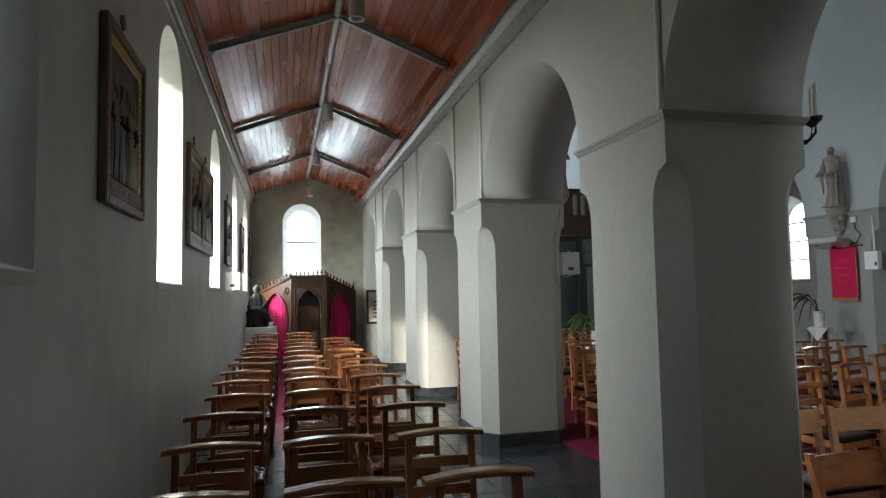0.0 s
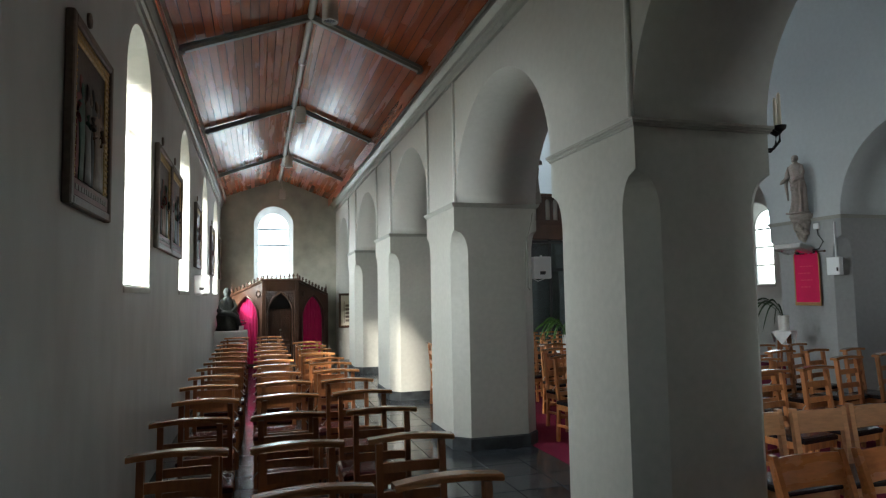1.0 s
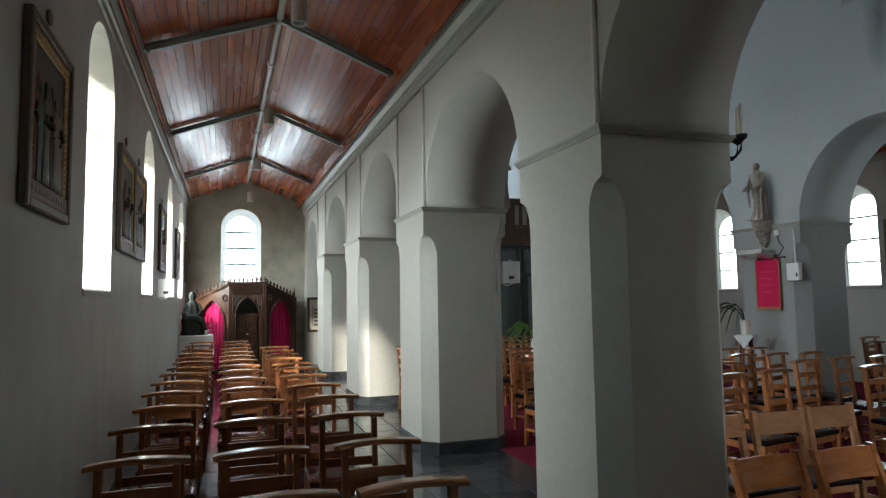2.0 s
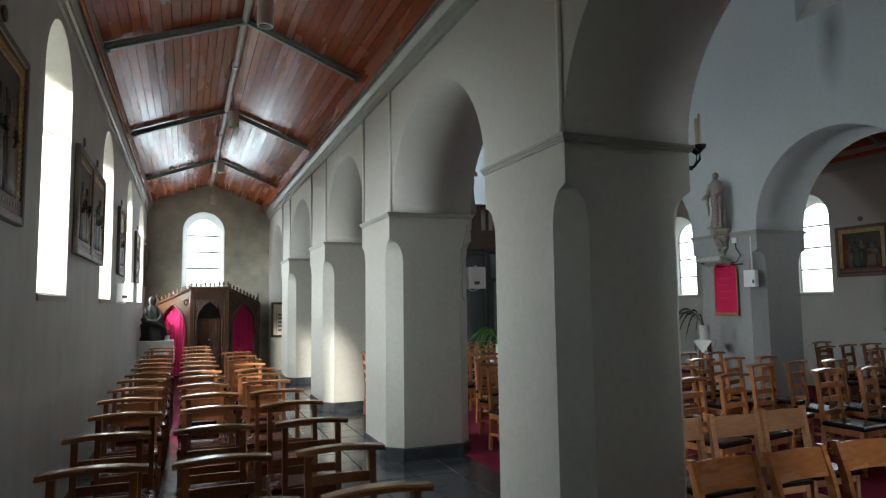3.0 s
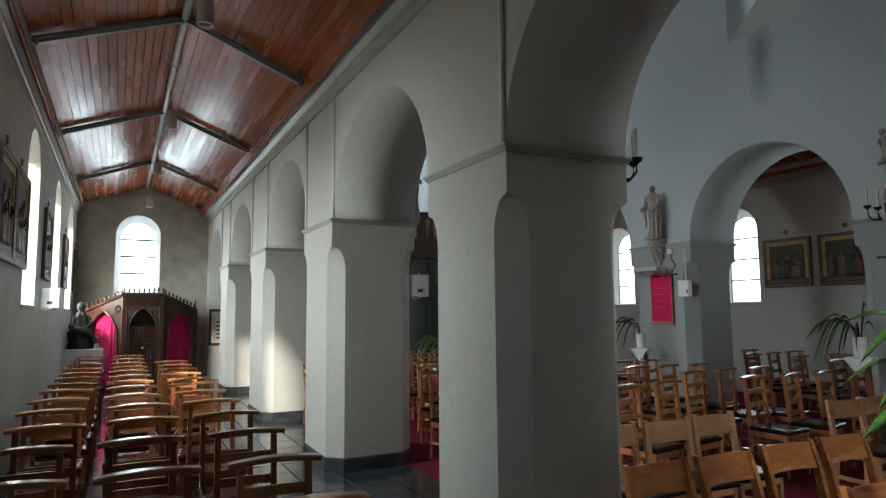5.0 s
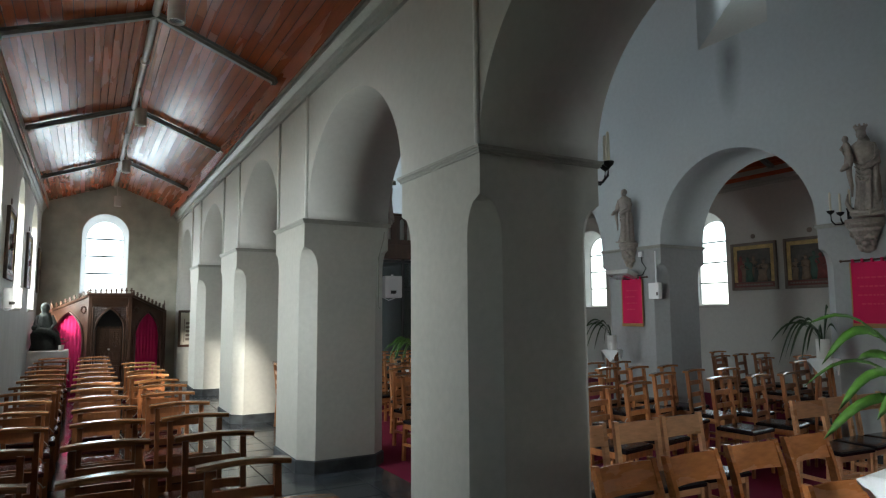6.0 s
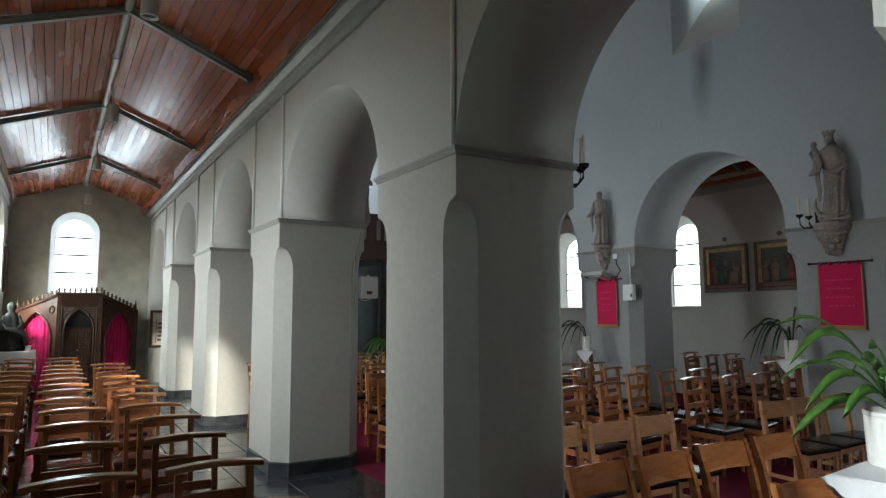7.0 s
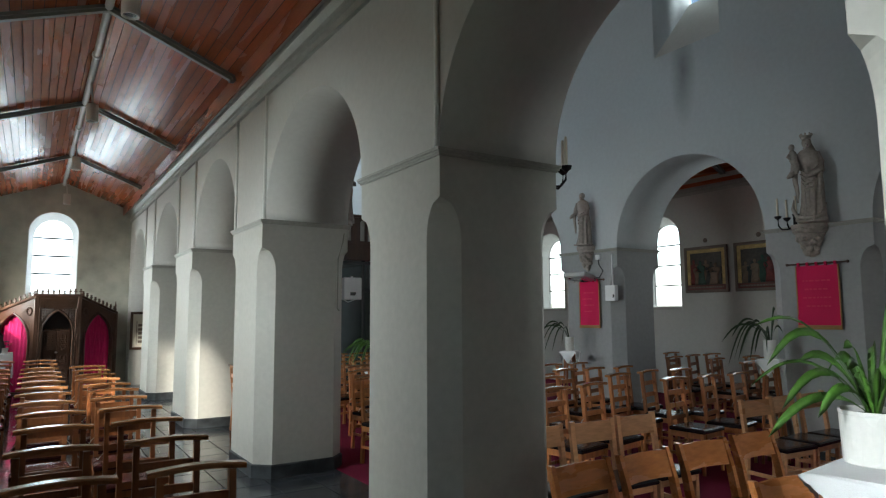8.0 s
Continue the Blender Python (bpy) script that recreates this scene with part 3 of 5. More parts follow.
def prayer_chair(wood, rail_wood, hide=LEATHER, colour="black"):
    """Tall church chair with a broad arm rail on top; its seat looks towards -y, its back stands at +y."""
    c = thing("prayer_chair", f"wooden church chair with a broad elbow rail and {colour} padded seat", "chair")
    for s in (-1, 1):
        bm = B()
        x = s * 0.165
        loft(bm, [[(x - 0.017, y - 0.019, z), (x + 0.017, y - 0.019, z), (x + 0.017, y + 0.019, z), (x - 0.017, y + 0.019, z)]
                  for y, z in ((0.215, 0), (0.19, 0.42), (slope(0, 0.7), 0.7), (slope(0, 0.925), 0.925))])
        part("post", bm, wood, c)
        bm = B()
        loft(bm, [[(s * 0.185 + dx * k, -0.19 + dy * k, z) for dx, dy in ((-0.018, -0.018), (0.018, -0.018), (0.018, 0.018), (-0.018, 0.018))] for z, k in ((0, 0.75), (0.42, 1.0))])
        part("leg", bm, wood, c)
        part("side_stretcher", slab(s * 0.178 - 0.01, s * 0.178 + 0.01, -0.18, 0.20, 0.17, 0.20, bevel=0.003), wood, c)
        part("seat_rail", slab(s * 0.18 - 0.012, s * 0.18 + 0.012, -0.18, 0.18, 0.36, 0.42, bevel=0.003), wood, c)
    for z, h in ((0.80, 0.05), (0.66, 0.05), (0.53, 0.045)):
        bm = B()
        n = 6
        loft(bm, [[(x, slope(0, zz) + 0.012 * math.cos(math.pi * x / 0.33) + dy, zz) for dy, zz in ((-0.008, z - h / 2), (0.008, z - h / 2), (0.008, z + h / 2), (-0.008, z + h / 2))]
                  for x in [-0.155 + 0.31 * k / n for k in range(n + 1)]])
        part("slat", bm, wood, c)
    bm = B()
    n = 10
    rings = []
    for k in range(n + 1):
        x = -0.225 + 0.45 * k / n
        q = 0.030 * math.cos(math.pi * x / 0.47)
        w = 0.036
        y = slope(0, 0.94) + q - 0.012
        z = 0.925 + 0.012 * math.cos(math.pi * x / 0.5)
        rings.append([(x, y - w, z), (x, y + w, z), (x, y + w + 0.002, z + 0.018), (x, y + w - 0.006, z + 0.026), (x, y - w + 0.006, z + 0.026), (x, y - w - 0.002, z + 0.018)])
    loft(bm, rings)
    part("elbow_rail", bm, rail_wood, c, "broad worn wooden elbow rail")
    part("front_rail", slab(-0.17, 0.17, -0.20, -0.178, 0.36, 0.42, bevel=0.003), wood, c)
    part("back_stretcher", slab(-0.15, 0.15, 0.192, 0.208, 0.25, 0.28, bevel=0.003), wood, c)
    part("front_stretcher", slab(-0.17, 0.17, -0.197, -0.182, 0.22, 0.25, bevel=0.003), wood, c)
    bm = B()
    rings = []
    for g, z in ((0.0, 0.42), (0.004, 0.43), (0.004, 0.452), (-0.012, 0.463), (-0.05, 0.468)):
        rings.append([(-0.205 - g, -0.215 - g, z), (0.205 + g, -0.215 - g, z), (0.19 + g, 0.185 + g, z), (-0.19 - g, 0.185 + g, z)])
    loft(bm, rings)
    part("seat_pad", bm, hide, c, f"{colour} leatherette seat pad")
    for s in (-1, 1):
        bm = B()
        tube(bm, [(s * 0.183, 0.215, 0.62), (s * 0.20, 0.225, 0.60), (s * 0.215, 0.225, 0.575), (s * 0.225, 0.215, 0.585)], 0.0035, 6)
        part("hook", bm, STEEL, c, "small metal bag hook")
    return c


def straight_chair():
    """Church chair with upright square posts and one straight back board."""
    c = thing("board_back_chair", "pale wooden church chair with straight posts and a plain back board", "chair")
    for s in (-1, 1):
        x = s * 0.205
        bm = B()
        loft(bm, [[(x - 0.021, y - 0.017, z), (x + 0.021, y - 0.017, z), (x + 0.021, y + 0.017, z), (x - 0.021, y + 0.017, z)] for y, z in ((0.215, 0), (0.19, 0.42), (0.24, 0.835), (0.242, 0.84))])
        part("post", bm, OAK_PALE, c)
        part("leg", slab(x - 0.018, x + 0.018, -0.20, -0.165, 0, 0.42, bevel=0.004), OAK_PALE, c)
        part("side_rail", slab(x - 0.011, x + 0.011, -0.17, 0.19, 0.365, 0.42, bevel=0.003), OAK_PALE, c)
        part("side_stretcher", slab(x - 0.01, x + 0.01, -0.17, 0.2, 0.16, 0.195, bevel=0.003), OAK_PALE, c)
    bm = B()
    n = 8
    loft(bm, [[(x, y0 + 0.014 * math.cos(math.pi * x / 0.4) + dy, z) for y0, dy, z in ((0.206, -0.008, 0.675), (0.206, 0.008, 0.675), (0.228, 0.008, 0.825), (0.228, -0.008, 0.825))]
              for x in [-0.186 + 0.372 * k / n for k in range(n + 1)]])
    part("back_board", bm, OAK_PALE, c, "broad straight back board")
    part("front_rail", slab(-0.19, 0.19, -0.195, -0.173, 0.365, 0.42, bevel=0.003), OAK_PALE, c)
    part("front_stretcher", slab(-0.19, 0.19, -0.19, -0.175, 0.22, 0.25, bevel=0.003), OAK_PALE, c)
    bm = B()
    rings = []
    for g, z in ((0.0, 0.42), (0.004, 0.43), (0.004, 0.445), (-0.012, 0.456), (-0.05, 0.460)):
        rings.append([(-0.222 - g, -0.22 - g, z), (0.222 + g, -0.22 - g, z), (0.215 + g, 0.165 + g, z), (-0.215 - g, 0.165 + g, z)])
    loft(bm, rings)
    part("seat_pad", bm, LEATHER, c, "black leatherette seat pad")
    return c


def low_chair():
    """Plain church chair with one broad curved back board."""
    c = thing("church_chair", "light wooden church chair with a broad curved backrest and black seat", "chair")
    for s in (-1, 1):
        bm = B()
        x = s * 0.218
        loft(bm, [[(x - 0.016, y - w, z), (x + 0.016, y - w, z), (x + 0.016, y + w, z), (x - 0.016, y + w, z)]
                  for y, z, w in ((0.235, 0, 0.018), (0.19, 0.3, 0.024), (0.185, 0.46, 0.028), (0.22, 0.64, 0.026), (0.275, 0.825, 0.018))])
        part("post", bm, OAK_LIGHT, c)
        part("leg", slab(x - 0.016, x + 0.016, -0.20, -0.165, 0, 0.42, bevel=0.004), OAK_LIGHT, c)
        part("side_rail", slab(x - 0.011, x + 0.011, -0.17, 0.19, 0.365, 0.42, bevel=0.003), OAK_LIGHT, c)
        part("side_stretcher", slab(x - 0.01, x + 0.01, -0.17, 0.2, 0.16, 0.195, bevel=0.003), OAK_LIGHT, c)
    bm = B()
    n = 10
    loft(bm, [[(x, y0 + 0.035 * math.cos(math.pi * x / 0.48) + dy, z) for y0, dy, z in ((0.212, -0.006, 0.655), (0.212, 0.006, 0.655), (0.258, 0.006, 0.812), (0.258, -0.006, 0.812))]
              for x in [-0.232 + 0.464 * k / n for k in range(n + 1)]])
    part("backrest", bm, OAK_LIGHT, c, "broad curved plywood backrest")
    part("front_rail", slab(-0.2, 0.2, -0.195, -0.173, 0.365, 0.42, bevel=0.003), OAK_LIGHT, c)
    bm = B()
    rings = []
    for g, z in ((0.0, 0.42), (0.004, 0.43), (0.004, 0.445), (-0.012, 0.456), (-0.05, 0.460)):
        rings.append([(-0.225 - g, -0.22 - g, z), (0.225 + g, -0.22 - g, z), (0.215 + g, 0.165 + g, z), (-0.215 - g, 0.165 + g, z)])
    loft(bm, rings)
    part("seat_pad", bm, LEATHER, c, "black leatherette seat pad")
    return c


rng = random.Random(5)


def place_chairs(first, spots, group):
    for i, (x, y, turn) in enumerate(spots):
        m = pose(x, y - slope(0, 0.94), 0.005, 0, 0, turn)
        ob = first if i == 0 else copy_thing(first, m)
        ob.matrix_basis = m
        tagged(ob, group=group)


ROWS_Y = [2.48, 3.29, 4.12, 4.91, 5.66, 6.40, 7.12, 7.74, 8.40, 9.10, 9.80, 10.6, 11.5, 12.4]
aisle = []
for i, y in enumerate(ROWS_Y):
    for x in (-0.36, 0.205, 0.765):
        if x > 0.5 and i > 11:
            continue
        aisle.append((x + rng.uniform(-0.02, 0.02), y + rng.uniform(-0.02, 0.02), rng.uniform(-2.0, 2.0)))
place_chairs(prayer_chair(OAK_DARK, OAK_RAIL, LEATHER_RED, "maroon"), aisle, "chairs in the side aisle")

nave = [(6.14, 4.63), (6.68, 5.41), (7.16, 5.30), (6.02, 5.32), (6.91, 6.01), (6.42, 6.08), (6.87, 6.82), (5.94, 6.13), (4.42, 4.68), (6.73, 4.60), (7.28, 4.58),
        (5.1, 5.5), (5.35, 6.2), (4.9, 6.3), (6.35, 6.87), (5.9, 6.9), (5.4, 7.0), (4.9, 7.1), (5.0, 4.75),
        (4.05, 8.3), (4.55, 8.3), (4.05, 9.2), (4.55, 9.2), (5.05, 9.2), (4.1, 10.1), (4.6, 10.1), (5.1, 10.1), (5.6, 8.3), (3.75, 7.55), (4.35, 11.0), (4.85, 11.0), (5.35, 11.0), (6.0, 8.0), (6.5, 7.9), (3.5, 6.75)]
right = [(9.24, 6.19), (10.17, 6.92), (9.67, 6.92), (9.96, 7.59), (9.06, 6.85), (9.0, 5.5), (9.5, 5.5), (8.6, 7.6), (9.2, 8.2), (10.16, 6.18), (9.9, 5.9), (9.4, 9.1), (9.9, 9.1)]
place_chairs(prayer_chair(OAK, OAK_RAIL), [(x, y, rng.uniform(4, 16)) for x, y in nave], "chairs in the nave")
place_chairs(prayer_chair(OAK_DARK, OAK_RAIL), [(x, y, rng.uniform(0, 14)) for x, y in right], "chairs in the far aisle")
low = [(2.77, 2.69, 0), (3.30, 2.67, 1), (3.87, 2.68, -4), (4.44, 2.67, -1), (3.37, 1.86, -6)]
board_backs = [(3.31, 3.67, 2), (3.80, 3.64, -3), (4.33, 3.66, -2), (6.01, 3.63, -5), (6.51, 3.64, 2), (7.0, 3.61, -3)]
odd = prayer_chair(OAK, OAK_RAIL)
odd.matrix_basis = pose(2.79, 9.45, 0.005, 0, 0, 84)
tagged(odd, "wooden church chair standing alone beside a pillar", group="chairs in the side aisle")
place_chairs(low_chair(), low, "low chairs in the nave")
place_chairs(straight_chair(), board_backs, "board-backed chairs in the nave")


# ---------- framed stations ----------
def text_bars(parent, x0, x1, y, z, h, mat, r):
    """Unreadable lettering as plain bars on one line."""
    x = x0
    while x < x1 - 0.01:
        w = min(r.uniform(0.02, 0.06), x1 - x)
        part("text_bar", slab(x, x + w, y - 0.0025, y, z - h / 2, z + h / 2), mat, parent)
        x += w + 0.014


def station(at, w, h, label, seed):
    r = random.Random(seed)
    t = thing("framed_relief", label, "picture", at, group="framed reliefs on the aisle walls")
    f, d = 0.055, 0.05
    for n, a in (("frame_side", (-w / 2, -w / 2 + f, 0, h)), ("frame_side", (w / 2 - f, w / 2, 0, h)), ("frame_top", (-w / 2 + f, w / 2 - f, h - f, h)), ("frame_base", (-w / 2 + f, w / 2 - f, 0, f))):
        x0, x1, z0, z1 = a
        bm = slab(x0, x1, -d, -0.002, z0, z1, bevel=0.008)
        part(n, bm, FRAME, t)
    part("backing", slab(-w / 2 + f - 0.004, w / 2 - f + 0.004, -0.022, -0.004, f - 0.004, h - f + 0.004), PICTURE, t, "darkened painted relief panel")
    i0, i1, g = -w / 2 + f, w / 2 - f, 0.075
    zb = f + 0.10
    for x0, x1, z0, z1 in ((i0, i0 + g, zb, h - f), (i1 - g, i1, zb, h - f), (i0 + g, i1 - g, h - f - g, h - f)):
        bm = slab(x0, x1, -0.032, -0.020, z0, z1, bevel=0.004)
        nx, nz = max(1, round((x1 - x0) / 0.036)), max(1, round((z1 - z0) / 0.036))
        for i in range(nx):
            for q in range(nz):
                cx, cz, e = x0 + (x1 - x0) * (i + 0.5) / nx, z0 + (z1 - z0) * (q + 0.5) / nz, 0.013
                top = bm.verts.new((cx, -0.041, cz))
                ring = [bm.verts.new((cx + dx * e, -0.0322, cz + dz * e)) for dx, dz in ((-1, 0), (0, -1), (1, 0), (0, 1))]
                for u in range(4):
                    bm.faces.new((ring[u], ring[(u + 1) % 4], top))
        part("gilt_border", bm, GOLD, t, "patterned gilt border")
    band = part("name_band", slab(i0, i1, -0.040, -0.020, f, zb - 0.004, bevel=0.004), BANDRED, t, "dark red band below the panel")
    text_bars(band, i0 + 0.05, i1 - 0.05, -0.040, f + 0.05, 0.03, FRAME, r)
    shades = [PICT_GREEN, PICT_RED, PICT_PALE, PICTURE, PICT_PALE, PICT_RED, BLUEGREEN, PICT_PALE]
    r.shuffle(shades)
    for k in range(7):
        x = i0 + g + 0.05 + (i1 - i0 - 2 * g - 0.10) * (k + r.uniform(0.3, 0.7)) / 7
        hh = r.uniform(0.62, 0.82) * (h - f - g - zb)
        lean, out = r.uniform(-0.05, 0.05), 0.006 + 0.006 * (k % 3)
        ww = r.uniform(1.3, 1.8)
        bm = B()
        prof = [(0.062, 0), (0.058, 0.12), (0.05, 0.3), (0.047, 0.48), (0.06, 0.62), (0.066, 0.72), (0.055, 0.78), (0.022, 0.82), (0.020, 0.845), (0.030, 0.88), (0.033, 0.93), (0.024, 0.98), (0.006, 1.0)]
        m = 16
        loft(bm, [[(x + lean * s * s + q * (ww if s < 0.8 else 0.95) * math.cos(a) * (1 + (0.14 * math.sin(5 * a + 6 * s + k) if s < 0.75 else 0)), -0.022 - out * (0.55 + 0.45 * math.sin(a + math.pi)) * min(1.0, q / 0.03), zb + 0.005 + s * hh) for a in [2 * math.pi * j / m for j in range(m)]] for q, s in prof])
        sgn = r.choice((-1, 1))
        y = -0.026 - out
        tube(bm, [(x + lean * 0.5 + sgn * 0.05, y + 0.004, zb + 0.7 * hh), (x + sgn * 0.08, y, zb + 0.58 * hh), (x + sgn * 0.02, y, zb + r.uniform(0.5, 0.64) * hh)], [0.018, 0.016, 0.010], 8)
        part("relief_shape", bm, shades[k], t, smooth=True)
    bm = B()
    loft(bm, [[(0.045 * k * math.cos(2 * math.pi * j / 14), y, h + 0.12 + 0.045 * k * math.sin(2 * math.pi * j / 14)) for j in range(14)] for y, k in ((-0.002, 1), (-0.016, 1), (-0.02, 0.6))])
    part("rosette", bm, FRAME, t, "small dark round plaque")
    return t


LBL = "oak framed painted relief panel with gilt border on a wall"
for i, (a, b) in enumerate([(3.58, 4.50), (6.55, 7.53), (7.55, 8.55), (10.5, 11.5), (13.9, 14.9), (17.1, 17.7)]):
    station(pose(WALL_L, (a + b) / 2, 2.18, 0, 0, 90), b - a, 1.02, LBL, i)
for i, (a, b) in enumerate([(7.24, 8.20), (6.12, 7.10), (4.0, 4.8)]):
    station(pose(WALL_R, (a + b) / 2, 2.07, 0, 0, -90), b - a, 0.92, LBL, 20 + i)


# ---------- stone figures on corbels ----------
def figure(name, label, at, h, seed, crown=False):
    """A draped standing stone figure, as one plain mesh, looking towards -y."""
    r = random.Random(seed)
    bm = B()
    n = 56
    prof = [(0.0, 0.125, 0.11), (0.03, 0.128, 0.115), (0.07, 0.118, 0.105), (0.2, 0.105, 0.092), (0.36, 0.098, 0.085), (0.48, 0.106, 0.092), (0.56, 0.10, 0.085), (0.64, 0.108, 0.088), (0.72, 0.118, 0.085), (0.775, 0.112, 0.075), (0.805, 0.08, 0.06), (0.825, 0.043, 0.045), (0.845, 0.036, 0.04)]
    ph = [r.uniform(0, 6.28) for k in range(4)]

    def sway(s):
        return 0.022 * math.sin(4.6 * s)
    rings = []
    levels = 46
    for lev in range(levels + 1):
        s = 0.845 * lev / levels
        i = max(k for k in range(len(prof)) if prof[k][0] <= s + 1e-9)
        i = min(i, len(prof) - 2)
        f = (s - prof[i][0]) / (prof[i + 1][0] - prof[i][0])
        a, b = (prof[i][q] + (prof[i + 1][q] - prof[i][q]) * f for q in (1, 2))
        deep = 0.25 * min(1.0, max(0.0, (0.80 - s) / 0.25))
        ring = []
        for k in range(n):
            t = 2 * math.pi * k / n
            lower = min(1.0, max(0.0, (0.5 - s) / 0.1))
            fall = math.sin(9 * t + ph[0] + 0.7 * math.sin(5 * s)) + 0.5 * math.sin(17 * t + ph[1] - 2 * s)
            drawn = math.sin(22 * s + 3.2 * t + ph[2]) * (0.6 + 0.4 * math.sin(2 * t + ph[3]))
            q = 1 + deep * (0.62 * fall * lower + 0.62 * drawn * (1 - lower))
            ring.append(((a * q * math.cos(t) + sway(s)) * h, b * q * math.sin(t) * h, s * h))
        rings.append(ring)
    loft(bm, rings)
    hx = sway(0.88) * h

    def ball(c, rad, squash=1.25, wide=1.0):
        vs = bmesh.ops.create_icosphere(bm, subdivisions=2, radius=rad)["verts"]
        for v in vs:
            v.co.z *= squash
            v.co.x *= wide
            v.co += Vector(c)
    ball((hx, -0.018 * h, 0.895 * h), 0.046 * h, 1.3)
    ball((hx, 0.012 * h, 0.905 * h), 0.050 * h, 1.2)
    ball((hx, -0.052 * h, 0.855 * h), 0.022 * h, 1.3)
    for s in (-1, 1):
        fwd = 0.10 if s < 0 else 0.12
        tube(bm, [(hx + s * 0.09 * h, 0, 0.775 * h), (hx + s * 0.125 * h, -0.015 * h, 0.66 * h), (hx + s * 0.128 * h, -0.04 * h, 0.575 * h), (hx + s * (0.15 if s < 0 else 0.07) * h, -fwd * h, 0.535 * h), (hx + s * (0.19 if s < 0 else 0.01) * h, -(fwd + 0.025) * h, 0.50 * h)],
             [0.036 * h, 0.042 * h, 0.042 * h, 0.036 * h, 0.014 * h], 10)
        # sleeve and mantle edge that fall from the arm
        tube(bm, [(hx + s * 0.125 * h, -0.05 * h, 0.58 * h), (hx + s * 0.12 * h, -0.08 * h, 0.46 * h), (hx + s * 0.105 * h, -0.075 * h, 0.33 * h), (hx + s * 0.11 * h, -0.06 * h, 0.22 * h)], [0.03 * h, 0.026 * h, 0.02 * h, 0.008 * h], 8)
    # hanging swags across the front
    for k in range(4):
        z = 0.60 - 0.055 * k
        tube(bm, [((-0.10 + 0.01 * k) * h, -0.055 * h, z * h), (-0.04 * h, -0.098 * h, (z - 0.06) * h), (0.03 * h, -0.098 * h, (z - 0.055) * h), (0.095 * h, -0.06 * h, (z + 0.03) * h)], [0.006 * h, 0.012 * h, 0.012 * h, 0.006 * h], 6)
    box(bm, -0.14 * h, 0.14 * h, -0.125 * h, 0.115 * h, -0.001, 0.022 * h, bevel=0.006)
    if crown:
        loft(bm, [[(hx + q * h * math.cos(2 * math.pi * k / 16), -0.005 * h + q * h * math.sin(2 * math.pi * k / 16), z * h) for k in range(16)] for q, z in ((0.047, 0.935), (0.060, 0.975), (0.045, 0.975))])
        for k in range(8):
            a = 2 * math.pi * k / 8
            ball((hx + 0.056 * h * math.cos(a), 0.056 * h * math.sin(a) - 0.005 * h, 0.985 * h), 0.012 * h, 1.5)
        # long hair and veil on the shoulders
        tube(bm, [(hx, 0.035 * h, 0.93 * h), (hx + 0.02 * h, 0.05 * h, 0.82 * h), (hx + 0.05 * h, 0.05 * h, 0.70 * h)], [0.03 * h, 0.055 * h, 0.05 * h], 10)
        # small figure held on the arm
        ball((hx - 0.135 * h, -0.10 * h, 0.845 * h), 0.032 * h, 1.2)
        tube(bm, [(hx - 0.135 * h, -0.10 * h, 0.82 * h), (hx - 0.128 * h, -0.10 * h, 0.78 * h), (hx - 0.125 * h, -0.10 * h, 0.70 * h), (hx - 0.09 * h, -0.11 * h, 0.62 * h), (hx - 0.10 * h, -0.12 * h, 0.54 * h)], [0.016 * h, 0.038 * h, 0.042 * h, 0.036 * h, 0.014 * h], 10)
        tube(bm, [(hx - 0.15 * h, -0.11 * h, 0.775 * h), (hx - 0.175 * h, -0.13 * h, 0.735 * h), (hx - 0.15 * h, -0.15 * h, 0.70 * h)], [0.016 * h, 0.015 * h, 0.01 * h], 8)
        # crescent and cloud at the foot
        tube(bm, [(hx - 0.15 * h, -0.05 * h, 0.26 * h), (hx - 0.165 * h, -0.05 * h, 0.16 * h), (hx - 0.12 * h, -0.08 * h, 0.06 * h), (hx, -0.11 * h, 0.035 * h), (hx + 0.12 * h, -0.08 * h, 0.07 * h), (hx + 0.16 * h, -0.04 * h, 0.2 * h)], [0.006 * h, 0.02 * h, 0.026 * h, 0.026 * h, 0.026 * h, 0.006 * h], 8)
        for k in range(10):
            ball((r.uniform(-0.13, 0.13) * h, r.uniform(-0.10, 0.02) * h, r.uniform(0.02, 0.06) * h), r.uniform(0.025, 0.04) * h, 0.9)
    ob = part(name, bm, STONE, smooth=True)
    ob.matrix_basis = at
    return tagged(ob, label, "statue")


def corbel(at, h, w):
    c = thing("wall_corbel", "carved stone corbel under a statue", "corbel", at, group="statue corbels")
    bm = B()
    n = 8

    def ring(z, k):
        return [(w * k * math.cos(math.pi + math.pi * i / n), 1.1 * w * k * math.sin(math.pi + math.pi * i / n), z) for i in range(n + 1)]
    loft(bm, [ring(h - 0.10, 0.86), ring(h - 0.07, 0.95), ring(h - 0.05, 0.95), ring(h - 0.045, 1.0), ring(h - 0.002, 1.0)])
    part("shelf", bm, STONE, c, "moulded stone shelf")
    bm = B()
    n = 16
    loft(bm, [ring(0.0, 0.12), ring(0.05, 0.3), ring(0.1, 0.32), ring(0.16, 0.55), ring(h - 0.15, 0.7), ring(h - 0.101, 0.84)])
    r = random.Random(int(h * 1000))
    for k in range(26):
        a = math.pi + math.pi * r.uniform(0.08, 0.92)
        z = r.uniform(0.05, h - 0.14)
        q = w * (0.15 + 0.62 * z / (h - 0.1))
        vs = bmesh.ops.create_icosphere(bm, subdivisions=1, radius=r.uniform(0.022, 0.045))["verts"]
        for v in vs:
            v.co += Vector((q * math.cos(a), 1.1 * q * math.sin(a), z))
    part("foliage_carving", bm, STONE, c, "carved leaf clusters", smooth=True)
    return c


